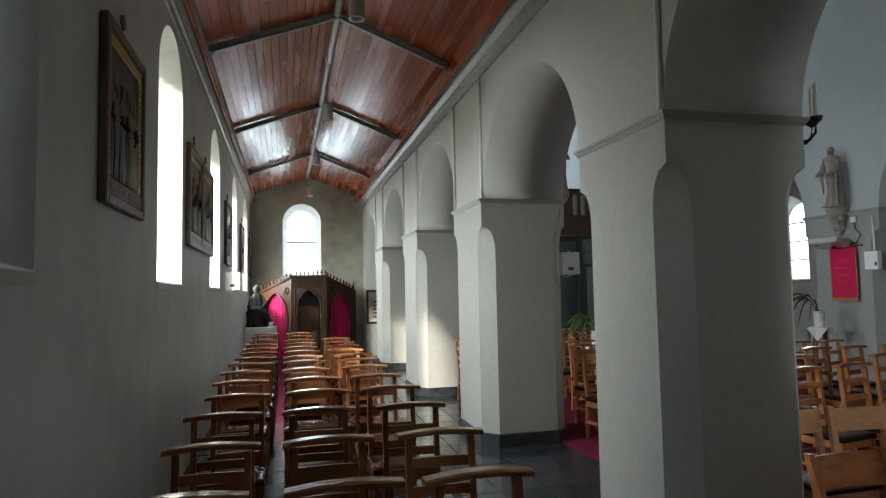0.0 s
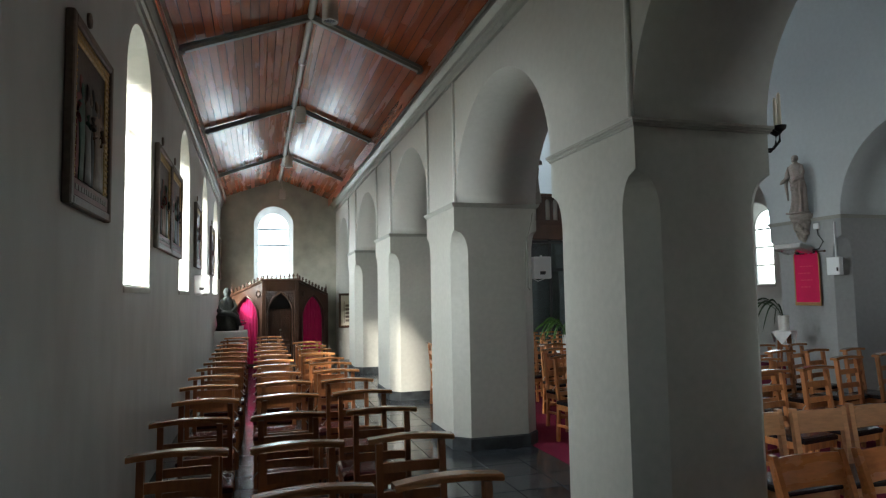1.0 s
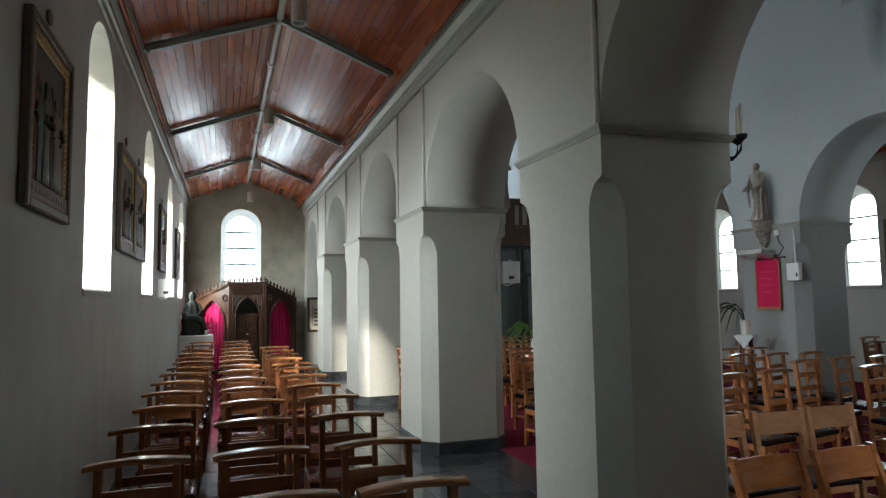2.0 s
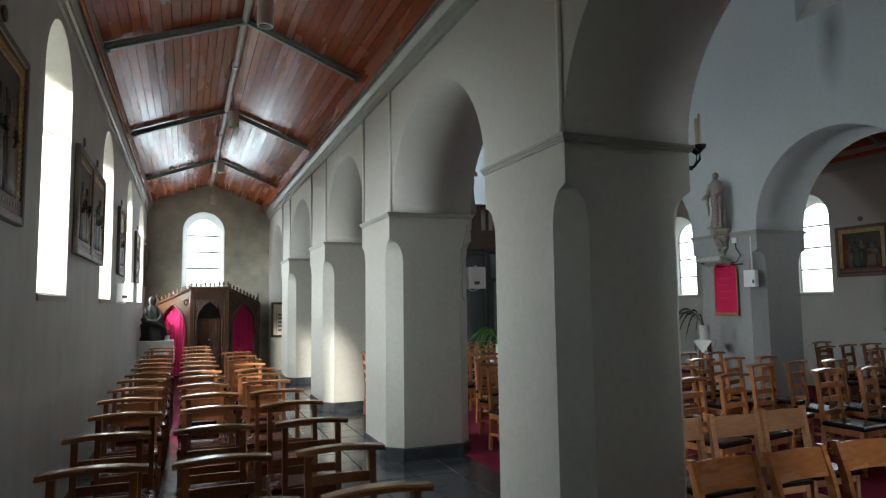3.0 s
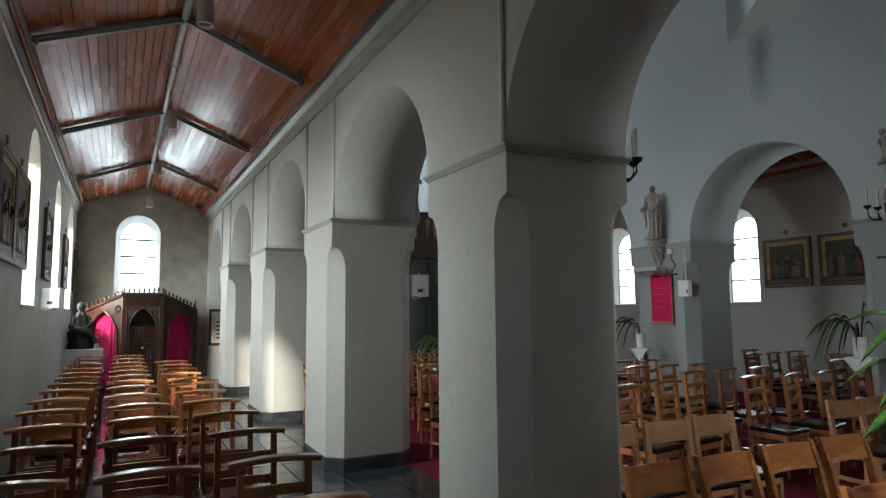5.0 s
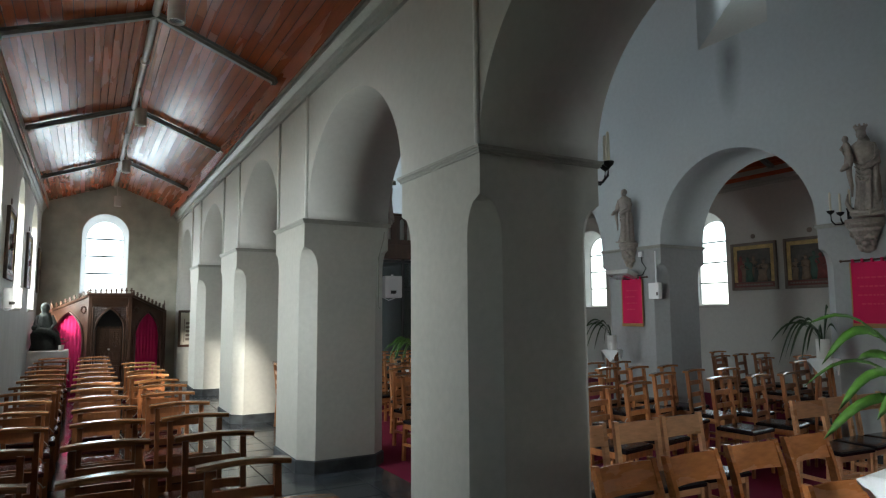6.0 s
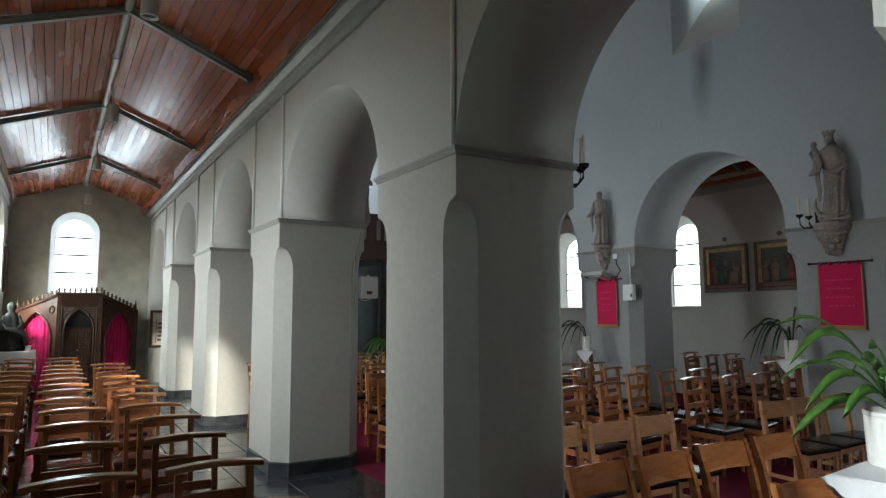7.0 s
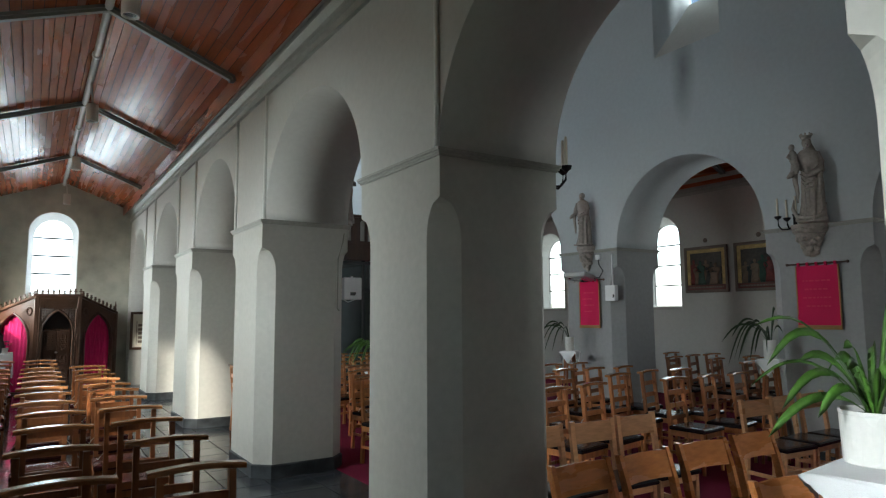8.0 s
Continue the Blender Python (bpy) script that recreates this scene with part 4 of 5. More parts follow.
corbel(pose(OPP_A, 7.22, 2.34, 0, 0, -90), 0.40, 0.165)
figure("statue", "grey stone statue of a robed standing figure on a corbel", pose(OPP_A - 0.16, 7.14, 2.74, 0, 0, -80), 0.88, 3)
corbel(pose(OPP_A, 3.74, 2.30, 0, 0, -90), 0.37, 0.20)
figure("statue", "grey stone statue of a crowned robed figure on a corbel", pose(OPP_A - 0.18, 3.62, 2.67, 0, 0, -70), 1.01, 8, crown=True)
corbel(pose(ARC_B, 7.25, 2.42, 0, 0, 90), 0.40, 0.30)
figure("statue", "grey stone statue with an outstretched arm beside a pillar", pose(ARC_B + 0.22, 7.2, 2.82, 0, 0, 60), 0.92, 5)


# ---------- candle sconces ----------
def sconce(at, n):
    s = thing("candle_sconce", "black wrought iron wall sconce with white candles", "sconce", at, group="iron sconces")
    bm = B()
    tube(bm, [(0, 0, -0.06), (0, 0, 0.1)], 0.014, 8)
    part("wall_plate", bm, IRON, s)
    for k in range(n):
        x = (k - (n - 1) / 2) * 0.105
        z = 0.03 * abs(k - (n - 1) / 2) + 0.05
        bm = B()
        tube(bm, [(0, -0.01, 0), (x * 0.35, -0.06, -0.05), (x * 0.8, -0.12, -0.055), (x, -0.155, -0.01), (x, -0.16, z)], 0.0085, 8)
        arm = part("arm", bm, IRON, s)
        bm = B()
        lathe(bm, [(0.008, z - 0.02), (0.034, z), (0.04, z + 0.022), (0.03, z + 0.02), (0.012, z + 0.006)], 12, (x, -0.16, 0))
        part("drip_pan", bm, IRON, arm)
        bm = B()
        lathe(bm, [(0.0125, z + 0.01), (0.0115, z + 0.22), (0.004, z + 0.235)], 10, (x, -0.16, 0))
        part("candle", bm, WAX, arm, "white candle")
    return s


sconce(pose(ARC_B, 3.30, 2.62, 0, 0, 58), 2)
sconce(pose(OPP_A, 3.92, 2.69, 0, 0, -90), 3)


# ---------- banners ----------
def banner(at, w, h, lines, seed):
    r = random.Random(seed)
    b = thing("wall_banner", "crimson cloth banner with gold fringe hanging from a rod", "banner", at, group="crimson banners")
    bm = B()
    nx, nz = 14, 10
    for sgn in (0.0, 0.006):
        g = [[bm.verts.new((-w / 2 + w * i / nx, -0.035 - sgn + 0.010 * math.sin(5.5 * i / nx + 2.0 * k / nz + seed) * (k / nz), -h * k / nz)) for i in range(nx + 1)] for k in range(nz + 1)]
        for k in range(nz):
            for i in range(nx):
                bm.faces.new((g[k][i], g[k][i + 1], g[k + 1][i + 1], g[k + 1][i]))
    part("cloth", bm, BANNER, b)
    for x in (-w / 2 - 0.006, w / 2 - 0.006):
        part("side_trim", slab(x, x + 0.012, -0.045, -0.03, -h, 0), FRINGE, b)
    bm = slab(-w / 2 - 0.006, w / 2 + 0.006, -0.052, -0.028, -h - 0.035, -h + 0.012, bevel=0.003)
    part("fringe", bm, FRINGE, b, "gold fringe along the hem")
    bm = B()
    tube(bm, [(-w / 2 - 0.09, -0.036, 0.025), (w / 2 + 0.09, -0.036, 0.025)], 0.010, 10)
    rod = part("rod", bm, CARVED, b, "dark wooden rod")
    for x in (-w / 2 - 0.1, w / 2 + 0.1):
        bm = B()
        vs = bmesh.ops.create_icosphere(bm, subdivisions=1, radius=0.019)["verts"]
        for v in vs:
            v.co += Vector((x, -0.036, 0.025))
        part("knob", bm, CARVED, rod)
    for k in range(5):
        x = -w / 2 + 0.03 + (w - 0.06) * k / 4
        part("loop", slab(x - 0.012, x + 0.012, -0.05, -0.022, -0.004, 0.04), BANNER, b)
    for k in range(lines):
        z = -h * (0.25 + 0.14 * k)
        text_bars(b, -w * r.uniform(0.22, 0.34), w * r.uniform(0.2, 0.32), -0.054, z, 0.018, GOLDTEXT, r)
    return b


banner(pose(OPP_A, 7.18, 2.17, 0, 0, -90), 0.42, 0.69, 4, 1)
banner(pose(OPP_A, 3.69, 2.20, 0, 0, -90), 0.46, 0.68, 4, 2)

# ---------- fittings on the pillars ----------
h = thing("radiant_heater", "grey metal radiant heater on a bracket below a statue", "heater", pose(OPP_A, 7.26, 2.19, 0, 0, -90))
part("housing", slab(-0.24, 0.24, -0.30, -0.06, -0.03, 0.05, bevel=0.012, m=pose(0, 0, 0, -17, 0, 0)), STEEL, h)
part("reflector", slab(-0.17, 0.14, -0.27, -0.10, -0.034, -0.024, m=pose(0, 0, 0, -17, 0, 0)), LENS, h, "shiny reflector")
part("bracket", slab(-0.02, 0.02, -0.12, 0, -0.02, 0.02), IRON, h)
bm = B()
tube(bm, [(0.2, -0.1, 0.02), (0.32, -0.05, 0.04), (0.36, -0.012, 0.14), (0.28, -0.012, 0.24), (0.27, -0.012, 0.34)], 0.007, 6)
part("cable", bm, BLACKBOX, h, "black cable")
part("socket", slab(0.22, 0.31, -0.03, 0, 0.32, 0.40, bevel=0.006), PLASTIC, h, "white wall socket")


def speaker(at, label):
    s = thing("loudspeaker_box", label, "loudspeaker", at, group="white loudspeaker boxes")
    part("case", slab(-0.11, 0.11, -0.12, 0, 0, 0.27, bevel=0.008), PLASTIC, s)
    part("label_plate", slab(-0.035, 0.035, -0.125, -0.119, 0.05, 0.09), BLACKBOX, s)
    bm = B()
    tube(bm, [(0.03, -0.124, 0.06), (0.02, -0.14, 0.0), (-0.06, -0.11, -0.03), (-0.115, -0.03, 0.01)], 0.006, 6)
    part("cable", bm, PLASTIC, s)
    part("top_clip", slab(-0.012, 0.012, -0.07, -0.05, 0.27, 0.29), PLASTIC, s)
    return s


speaker(pose(3.37, 7.22, 1.86, 0, 0, -8), "white loudspeaker box on a bracket beside a pillar")
part("bracket", slab(-0.34, 0.1, 0.0, 0.02, 0.03, 0.24), FRAME, bpy.data.objects["loudspeaker_box"], "dark mounting board")
speaker(pose(-0.80, 10.2, 1.765, 0, 0, 6), "white loudspeaker box fixed to the aisle wall")
j = thing("junction_box", "white junction box with a conduit on the pillar", "electrical box", pose(OPP_A, 6.72, 1.86, 0, 0, -90))
part("case", slab(-0.1, 0.1, -0.07, 0, 0, 0.24, bevel=0.006), PLASTIC, j)
part("conduit", slab(0.0, 0.014, -0.02, 0, 0.24, 0.72), PLASTIC, j)
part("key_switch", slab(0.06, 0.08, -0.078, -0.068, 0.05, 0.1), BLACKBOX, j)

# cable on the second pillar
w = thing("wall_cable", "grey cable clipped up a pillar", "cable")
bm = B()
tube(bm, [(3.02, 6.62, 2.66), (2.985, 6.585, 2.5), (2.93, 6.588, 2.30), (2.925, 6.588, 1.75), (2.95, 6.59, 1.72)], 0.008, 6)
part("wire", bm, TRIM_DARK, w)

# ---------- ceiling spots ----------
first = None
for y, z in ((5.72, 4.20), (9.6, 4.30), (13.3, 4.36), (16.9, 4.25)):
    if first is None:
        first = s = thing("ceiling_spotlight", "grey cylindrical spotlight hanging from the ridge", "spotlight", pose(0.64, y, z), group="ceiling spotlights")
        bm = B()
        lathe(bm, [(0.07, 0.24), (0.073, 0.23), (0.075, 0.01), (0.073, 0.0), (0.062, 0.0), (0.060, 0.03)], 24)
        part("housing", bm, LAMP_GREY, s, smooth=True)
        bm = B()
        lathe(bm, [(0.058, 0.012), (0.04, 0.03), (0.015, 0.04)], 20)
        part("lens", bm, LENS, s, "glass reflector lens")
        bm = B()
        tube(bm, [(0, 0, 0.24), (-0.03, 0, 0.58)], 0.012, 8)
        part("stem", bm, LAMP_GREY, s)
    else:
        copy_thing(first, pose(0.62, y, z))

# ---------- confessional ----------
conf = thing("confessional", "dark carved gothic oak confessional with crimson curtains", "confessional")


def gothic(x0, x1, base, spring, rise, n=10):
    c, w = (x0 + x1) / 2, x1 - x0
    left = [(x0 + (c - x0) * k / n, spring + rise / 0.866 * math.sqrt(max(0.0, 1 - ((x1 - x0 - (c - x0) * k / n) / w) ** 2))) for k in range(n + 1)]
    return [(x0, base)] + left + [(2 * c - x, z) for x, z in left[::-1][1:]] + [(x1, base)]


def curtain(parent, x0, x1, z0, z1, y, m):
    bm = B()
    n = 48
    for off in (0, 0.008):
        rows = [[bm.verts.new((x0 + (x1 - x0) * i / n, y + off + (0.014 + 0.01 * (1 - s)) * math.sin(i * 1.15 + 0.5 * math.sin(3 * s)), z0 + (z1 - z0) * s)) for i in range(n + 1)] for s in (0, 0.35, 0.7, 1)]
        for a, b in zip(rows, rows[1:]):
            for i in range(n):
                bm.faces.new((a[i], a[i + 1], b[i + 1], b[i]))
    ob = part("curtain", bm, CURTAIN, parent, "crimson hanging curtain", smooth=True)
    ob.matrix_basis = m


def finials(parent, p, q, n, m, size=0.105):
    bm = B()
    box(bm, -0.013, 0.013, -0.009, 0.009, 0, size)
    box(bm, -0.034, 0.034, -0.009, 0.009, size * 0.45, size * 0.72)
    box(bm, -0.019, 0.019, -0.013, 0.013, size * 0.85, size * 1.15)
    base = part("finial", bm, CARVED, parent)
    for k in range(n):
        x, z = p[0] + (q[0] - p[0]) * (k + 0.5) / n, p[1] + (q[1] - p[1]) * (k + 0.5) / n
        mm = m @ pose(x, -0.02, z)
        if k == 0:
            base.matrix_basis = mm
        else:
            shared("finial", base.data, parent, mm)


CX0, CX1, CY = 0.15, 0.96, 16.35
M = Matrix.Identity(4)
plate("front_panel", rect(CX0, CX1, 0, 2.10), [gothic(CX0 + 0.12, CX1 - 0.12, 0.05, 1.33, 0.47)], CY - 0.03, CY + 0.03, "xzy", CARVED, conf)
for x in (CX0 - 0.045, CX1 - 0.045):
    part("corner_post", slab(x, x + 0.09, CY - 0.06, CY + 0.05, 0, 2.12, bevel=0.012), CARVED, conf)
part("cornice", slab(CX0 - 0.08, CX1 + 0.08, CY - 0.09, CY + 0.06, 2.10, 2.16, bevel=0.015), CARVED, conf)
part("frieze_frame", slab(CX0 + 0.05, CX1 - 0.05, CY - 0.072, CY - 0.03, 1.86, 1.885), CARVED, conf)
bm = B()
for k in range(12):
    x = CX0 + 0.10 + 0.05 * k
    for s in (-1, 1):
        box(bm, -0.010, 0.010, -0.034 - 0.004 * s, 0.006, -0.095, 0.095, m=pose(x, CY - 0.034, 1.98, 0, 38 * s, 0))
part("frieze_carving", bm, CARVED, conf, "carved lattice frieze")
for s in (-1, 1):
    # leafy scrolls that fill the corner above the arch
    bm = B()
    for row in range(6):
        for k in range(row + 1):
            z = 1.83 - 0.055 * (5 - row) - 0.002 * k
            x = 0.555 + s * (0.335 - 0.048 * k)
            if z < 1.40 + 0.46 * (1 - abs(x - 0.555) / 0.285) ** 0.5 * 1.06 if abs(x - 0.555) < 0.285 else False:
                continue
            for q in range(4):
                a = math.pi / 4 + q * math.pi / 2 + 0.5 * k
                vs = bmesh.ops.create_icosphere(bm, subdivisions=1, radius=0.014)["verts"]
                for v in vs:
                    v.co.y *= 1.6
                    v.co += Vector((x + 0.015 * math.cos(a), CY - 0.04, z + 0.015 * math.sin(a)))
    part("spandrel_carving", bm, CARVED, conf, "carved spandrel leaves")


def arch_moulding(parent, x0, x1, spring, rise, y, m, base=0.1):
    pts = gothic(x0, x1, base, spring, rise, 12)
    bm = B()
    tube(bm, [(x, y - 0.008, z) for x, z in pts], 0.024, 8)
    part("arch_moulding", bm, CARVED, parent).matrix_basis = m


arch_moulding(conf, CX0 + 0.11, CX1 - 0.11, 1.33, 0.485, CY - 0.035, M)
for x in (CX0 + 0.06, CX1 - 0.06):
    bm = B()
    tube(bm, [(x, CY - 0.05, 0.1), (x, CY - 0.05, 1.84)], 0.02, 8)
    part("colonnette", bm, CARVED, conf)
part("frieze_frame", slab(CX0 + 0.05, CX1 - 0.05, CY - 0.072, CY - 0.03, 2.06, 2.085), CARVED, conf)
# Black sheet painted in for the shade inside the opening.
part("shade_sheet", slab(CX0 + 0.04, CX1 - 0.04, CY + 0.3, CY + 0.32, 0.05, 1.98), BLACKBOX, conf)
finials(conf, (CX0 - 0.06, 2.16), (CX1 + 0.06, 2.16), 9, pose(0, CY, 0))
for s, x0, x1 in ((-1, 0.295, 0.555), (1, 0.557, 0.815)):
    door = part("door", slab(x0, x1, CY + 0.02, CY + 0.05, 0.05, 1.36, bevel=0.005), CARVED, conf, "carved half-height door leaf")
    for z0, z1 in ((0.12, 0.52), (0.60, 0.84), (0.92, 1.30)):
        bm = B()
        for a in ((x0 + 0.03, x1 - 0.03, z0, z0 + 0.018), (x0 + 0.03, x1 - 0.03, z1 - 0.018, z1), (x0 + 0.03, x0 + 0.048, z0, z1), (x1 - 0.048, x1 - 0.03, z0, z1)):
            box(bm, a[0], a[1], CY + 0.004, CY + 0.022, a[2], a[3])
        part("panel_moulding", bm, CARVED, door)
        bm = B()
        for k in range(7):
            for t in (-1, 1):
                xx, zz = (x0 + x1) / 2 + t * (0.02 + 0.03 * math.sin(k * 1.7) ** 2), z0 + 0.05 + (z1 - z0 - 0.1) * k / 6
                vs = bmesh.ops.create_icosphere(bm, subdivisions=1, radius=0.021)["verts"]
                for v in vs:
                    v.co.y *= 0.6
                    v.co += Vector((xx, CY + 0.018, zz))
        part("panel_carving", bm, CARVED, door)
finials(conf, (0.30, 1.36), (0.81, 1.36), 7, pose(0, CY + 0.055, 0), 0.04)
part("door_knob", slab(0.53, 0.58, CY - 0.02, CY + 0.02, 0.87, 0.91, bevel=0.01), STEEL, conf, "worn metal door knob")
part("inner_back", slab(CX0, CX1, 17.2, 17.25, 0, 2.1), CARVED, conf)
# Hidden tops, added to keep window light out of the interior.
part("shading_top", slab(CX0 - 0.7, CX1 + 0.7, CY + 0.55, 17.75, 1.70, 1.74), CARVED, conf)
part("shading_top", slab(CX0, CX1, CY + 0.03, 17.2, 2.0, 2.06), CARVED, conf)
for s in (-1, 1):
    # wings: local x runs outwards from the corner post, falling back towards the wall
    px = CX0 if s < 0 else CX1
    L = 1.02
    m = pose(px, CY, 0, 0, 0, -40) @ Matrix.Translation((-L, 0, 0)) if s < 0 else pose(px, CY, 0, 0, 0, 40)
    hi, lo = 2.08, 1.72
    za, zb = (lo, hi) if s < 0 else (hi, lo)
    pn = plate("side_panel", [(0, 0), (L, 0), (L, zb), (0, za)], [gothic(0.13, L - 0.13, 0.05, 1.15, 0.58)], -0.03, 0.03, "xzy", CARVED, conf)
    pn.matrix_basis = m
    bm = B()
    loft(bm, [[(x, -0.07, z), (x, 0.05, z), (x, 0.05, z + 0.05), (x, -0.085, z + 0.05)] for x, z in ((0, za), (L, zb))])
    part("raking_cornice", bm, CARVED, conf).matrix_basis = m
    finials(conf, (0, za + 0.05), (L, zb + 0.05), 9, m)
    x = 0.0 if s < 0 else L
    part("end_post", slab(x - 0.04, x + 0.04, -0.05, 0.05, 0, lo + 0.02, bevel=0.01), CARVED, conf).matrix_basis = m
    bm = B()
    lathe(bm, [(0.035, lo), (0.02, lo + 0.08), (0.03, lo + 0.1), (0.015, lo + 0.16), (0.022, lo + 0.18), (0.006, lo + 0.30)], 8, (x, 0, 0))
    part("pinnacle", bm, CARVED, conf).matrix_basis = m
    arch_moulding(conf, 0.12, L - 0.12, 1.15, 0.595, -0.035, m)
    bm = B()
    xr, zr = (L - 0.14, 1.78) if s < 0 else (0.14, 1.78)
    for k in range(10):
        a = 2 * math.pi * k / 10
        vs = bmesh.ops.create_icosphere(bm, subdivisions=1, radius=0.026)["verts"]
        for v in vs:
            v.co += Vector((xr + 0.06 * math.cos(a), -0.035, zr + 0.07 * math.sin(a)))
    part("rosette_carving", bm, CARVED, conf, "carved leaf rosette").matrix_basis = m
    curtain(conf, 0.09, L - 0.09, 0.04, 1.70, 0.06, m)
    part("side_back", slab(0, L, 0.12, 0.15, 0, 1.7), CARVED, conf).matrix_basis = m

# ---------- side altar table at the end of the aisle ----------
t = thing("side_table", "small dark wooden table by the aisle wall", "table", pose(-0.58, 15.8, 0.004))
for x in (-0.3, 0.3):
    for y in (-0.28, 0.28):
        part("leg", slab(x - 0.03, x + 0.03, y - 0.03, y + 0.03, 0, 0.892, bevel=0.004), CARVED, t)
part("tabletop", slab(-0.34, 0.34, -0.33, 0.33, 0.89, 0.92, bevel=0.004), CARVED, t)


def cloth(name, at, w, d, z, drop, label, wave=0.012, flaps=False):
    """A cloth over a table top, hanging down on all sides in shallow folds, or in pointed flaps."""
    bm = B()
    n = 240
    rings = []
    for k, (g, dz) in enumerate(((-0.02, 0.004), (0.004, 0.004), (0.012, -0.01), (0.02, -drop * 0.5), (0.03, -drop))):
        ring = []
        for i in range(n):
            s = 4 * i / n
            q, f = int(s), s - int(s)
            c = [(-1, -1), (1, -1), (1, 1), (-1, 1), (-1, -1)]
            x = (c[q][0] + (c[q + 1][0] - c[q][0]) * f) * (w / 2 + g)
            y = (c[q][1] + (c[q + 1][1] - c[q][1]) * f) * (d / 2 + g)
            amp = wave * max(0, k - 2) * math.sin(i * 0.33)
            corner = 1 - min(1, min(f, 1 - f) * 4)
            hang = dz if not flaps or k < 2 else dz * min(1.0, 2 * min(f, 1 - f) + 0.04)
            ring.append((x * (1 + amp), y * (1 + amp), z + hang - (0.4 * drop * corner if k > 2 and not flaps else 0) - (0.007 * abs(math.sin(i * 0.785)) if k == 4 else 0)))
        rings.append(ring)
    loft(bm, rings, caps=False)
    loft(bm, [rings[0], [(x * 0.98, y * 0.98, z + 0.0042) for x, y, zz in rings[0]]])
    ob = part(name, bm, LINEN, smooth=False)
    ob.matrix_basis = at
    return tagged(ob, label, "cloth")


cloth("tablecloth", pose(-0.58, 15.8, 0), 0.69, 0.67, 0.928, 0.34, "white linen cloth hanging over a small table")
bm = B()
n = 24
prof = [(0.0, 0.31, 0.25), (0.06, 0.30, 0.25), (0.2, 0.28, 0.23), (0.36, 0.30, 0.22), (0.46, 0.24, 0.19), (0.6, 0.18, 0.15), (0.72, 0.17, 0.13), (0.80, 0.12, 0.10), (0.84, 0.07, 0.07), (0.90, 0.10, 0.10), (0.97, 0.105, 0.10), (1.03, 0.07, 0.07), (1.06, 0.01, 0.01)]
n = 40
loft(bm, [[(a * (1 + (0.13 if s < 0.6 else 0.06 if s < 0.8 else 0.0) * math.sin(9 * 6.283 * k / n + 5 * s) + (0.05 if s < 0.8 else 0.0) * math.sin(17 * 6.283 * k / n - 9 * s)) * math.cos(6.283 * k / n) - 0.03 * s, b * (1 + (0.12 if s < 0.8 else 0.02) * math.sin(7 * 6.283 * k / n + 4 * s)) * math.sin(6.283 * k / n), s) for k in range(n)] for s, a, b in prof])
tube(bm, [(-0.22, -0.2, 0.42), (-0.05, -0.26, 0.44), (0.12, -0.27, 0.40), (0.28, -0.24, 0.30), (0.33, -0.2, 0.12), (0.34, -0.18, 0.02)], [0.05, 0.075, 0.07, 0.06, 0.05, 0.04], 12)
for s in (-1, 1):
    tube(bm, [(s * 0.15 - 0.02, 0, 0.75), (s * 0.22, -0.06, 0.58), (s * 0.14, -0.2, 0.47), (s * 0.03, -0.27, 0.47)], [0.05, 0.055, 0.045, 0.025], 10)
vs = bmesh.ops.create_icosphere(bm, subdivisions=2, radius=0.065)["verts"]
for v in vs:
    v.co += Vector((-0.24, -0.22, 0.50))
st = part("seated_statue", bm, BLUEGREEN, smooth=True)
st.matrix_basis = pose(-0.66, 15.85, 0.933) @ Matrix.Diagonal((0.8, 0.8, 0.95, 1))
tagged(st, "dark painted statue of a seated draped figure on a table", "statue")


def leaf(bm, base, direction, length, width, rise, droop, segs=10):
    """A strap leaf that rises from base, bends over and turns its upper face a little outwards; folded along its middle."""
    d = Vector((math.cos(direction), math.sin(direction), 0))
    side = Vector((-d.y, d.x, 0))
    sgn = 1 if side.x < 0.2 else -1
    rows = []
    for k in range(segs + 1):
        s = k / segs
        p = Vector(base) + d * length * (s ** 1.15) + Vector((0, 0, rise * math.sin(min(1.0, s * 1.15) * math.pi / 2) - droop * s ** 2.4))
        w = width * (0.5 + 0.75 * s) * math.sqrt(max(0.0, 1 - s ** 6)) + 0.003
        t = math.radians(55) * min(1, 2 * s)
        sd = side * math.cos(t) - Vector((0, 0, sgn * math.sin(t)))
        up = d.cross(sd)
        up = (up if up.z > 0 else -up) * w * 0.14
        rows.append([bm.verts.new(v) for v in (p - sd * w / 2 + up, p, p + sd * w / 2 + up, p - Vector((0, 0, 0.0015)))])
    for a, b in zip(rows, rows[1:]):
        for i in range(4):
            bm.faces.new((a[i], a[(i + 1) % 4], b[(i + 1) % 4], b[i]))


def plant(at, name, label, pot_r, pot_h, leaves, mat, pot_mat):
    p = thing(name, label, "plant", at)
    bm = B()
    lathe(bm, [(pot_r * 0.93, 0), (pot_r * 0.95, 0.006), (pot_r, pot_h - 0.02), (pot_r * 1.02, pot_h - 0.015), (pot_r * 1.02, pot_h), (pot_r * 0.95, pot_h), (pot_r * 0.93, pot_h - 0.03)], 40)
    part("pot", bm, pot_mat, p, "white flower pot", smooth=False)
    bm = B()
    lathe(bm, [(pot_r * 0.92, pot_h - 0.05), (pot_r * 0.92, pot_h - 0.028), (pot_r * 0.4, pot_h - 0.02)], 24)
    part("soil", bm, SOIL, p)
    for a in leaves:
        bm = B()
        leaf(bm, (0.02 * math.cos(a[0]), 0.02 * math.sin(a[0]), pot_h - 0.025), *a)
        part("leaf", bm, mat, p, smooth=True)
    return p


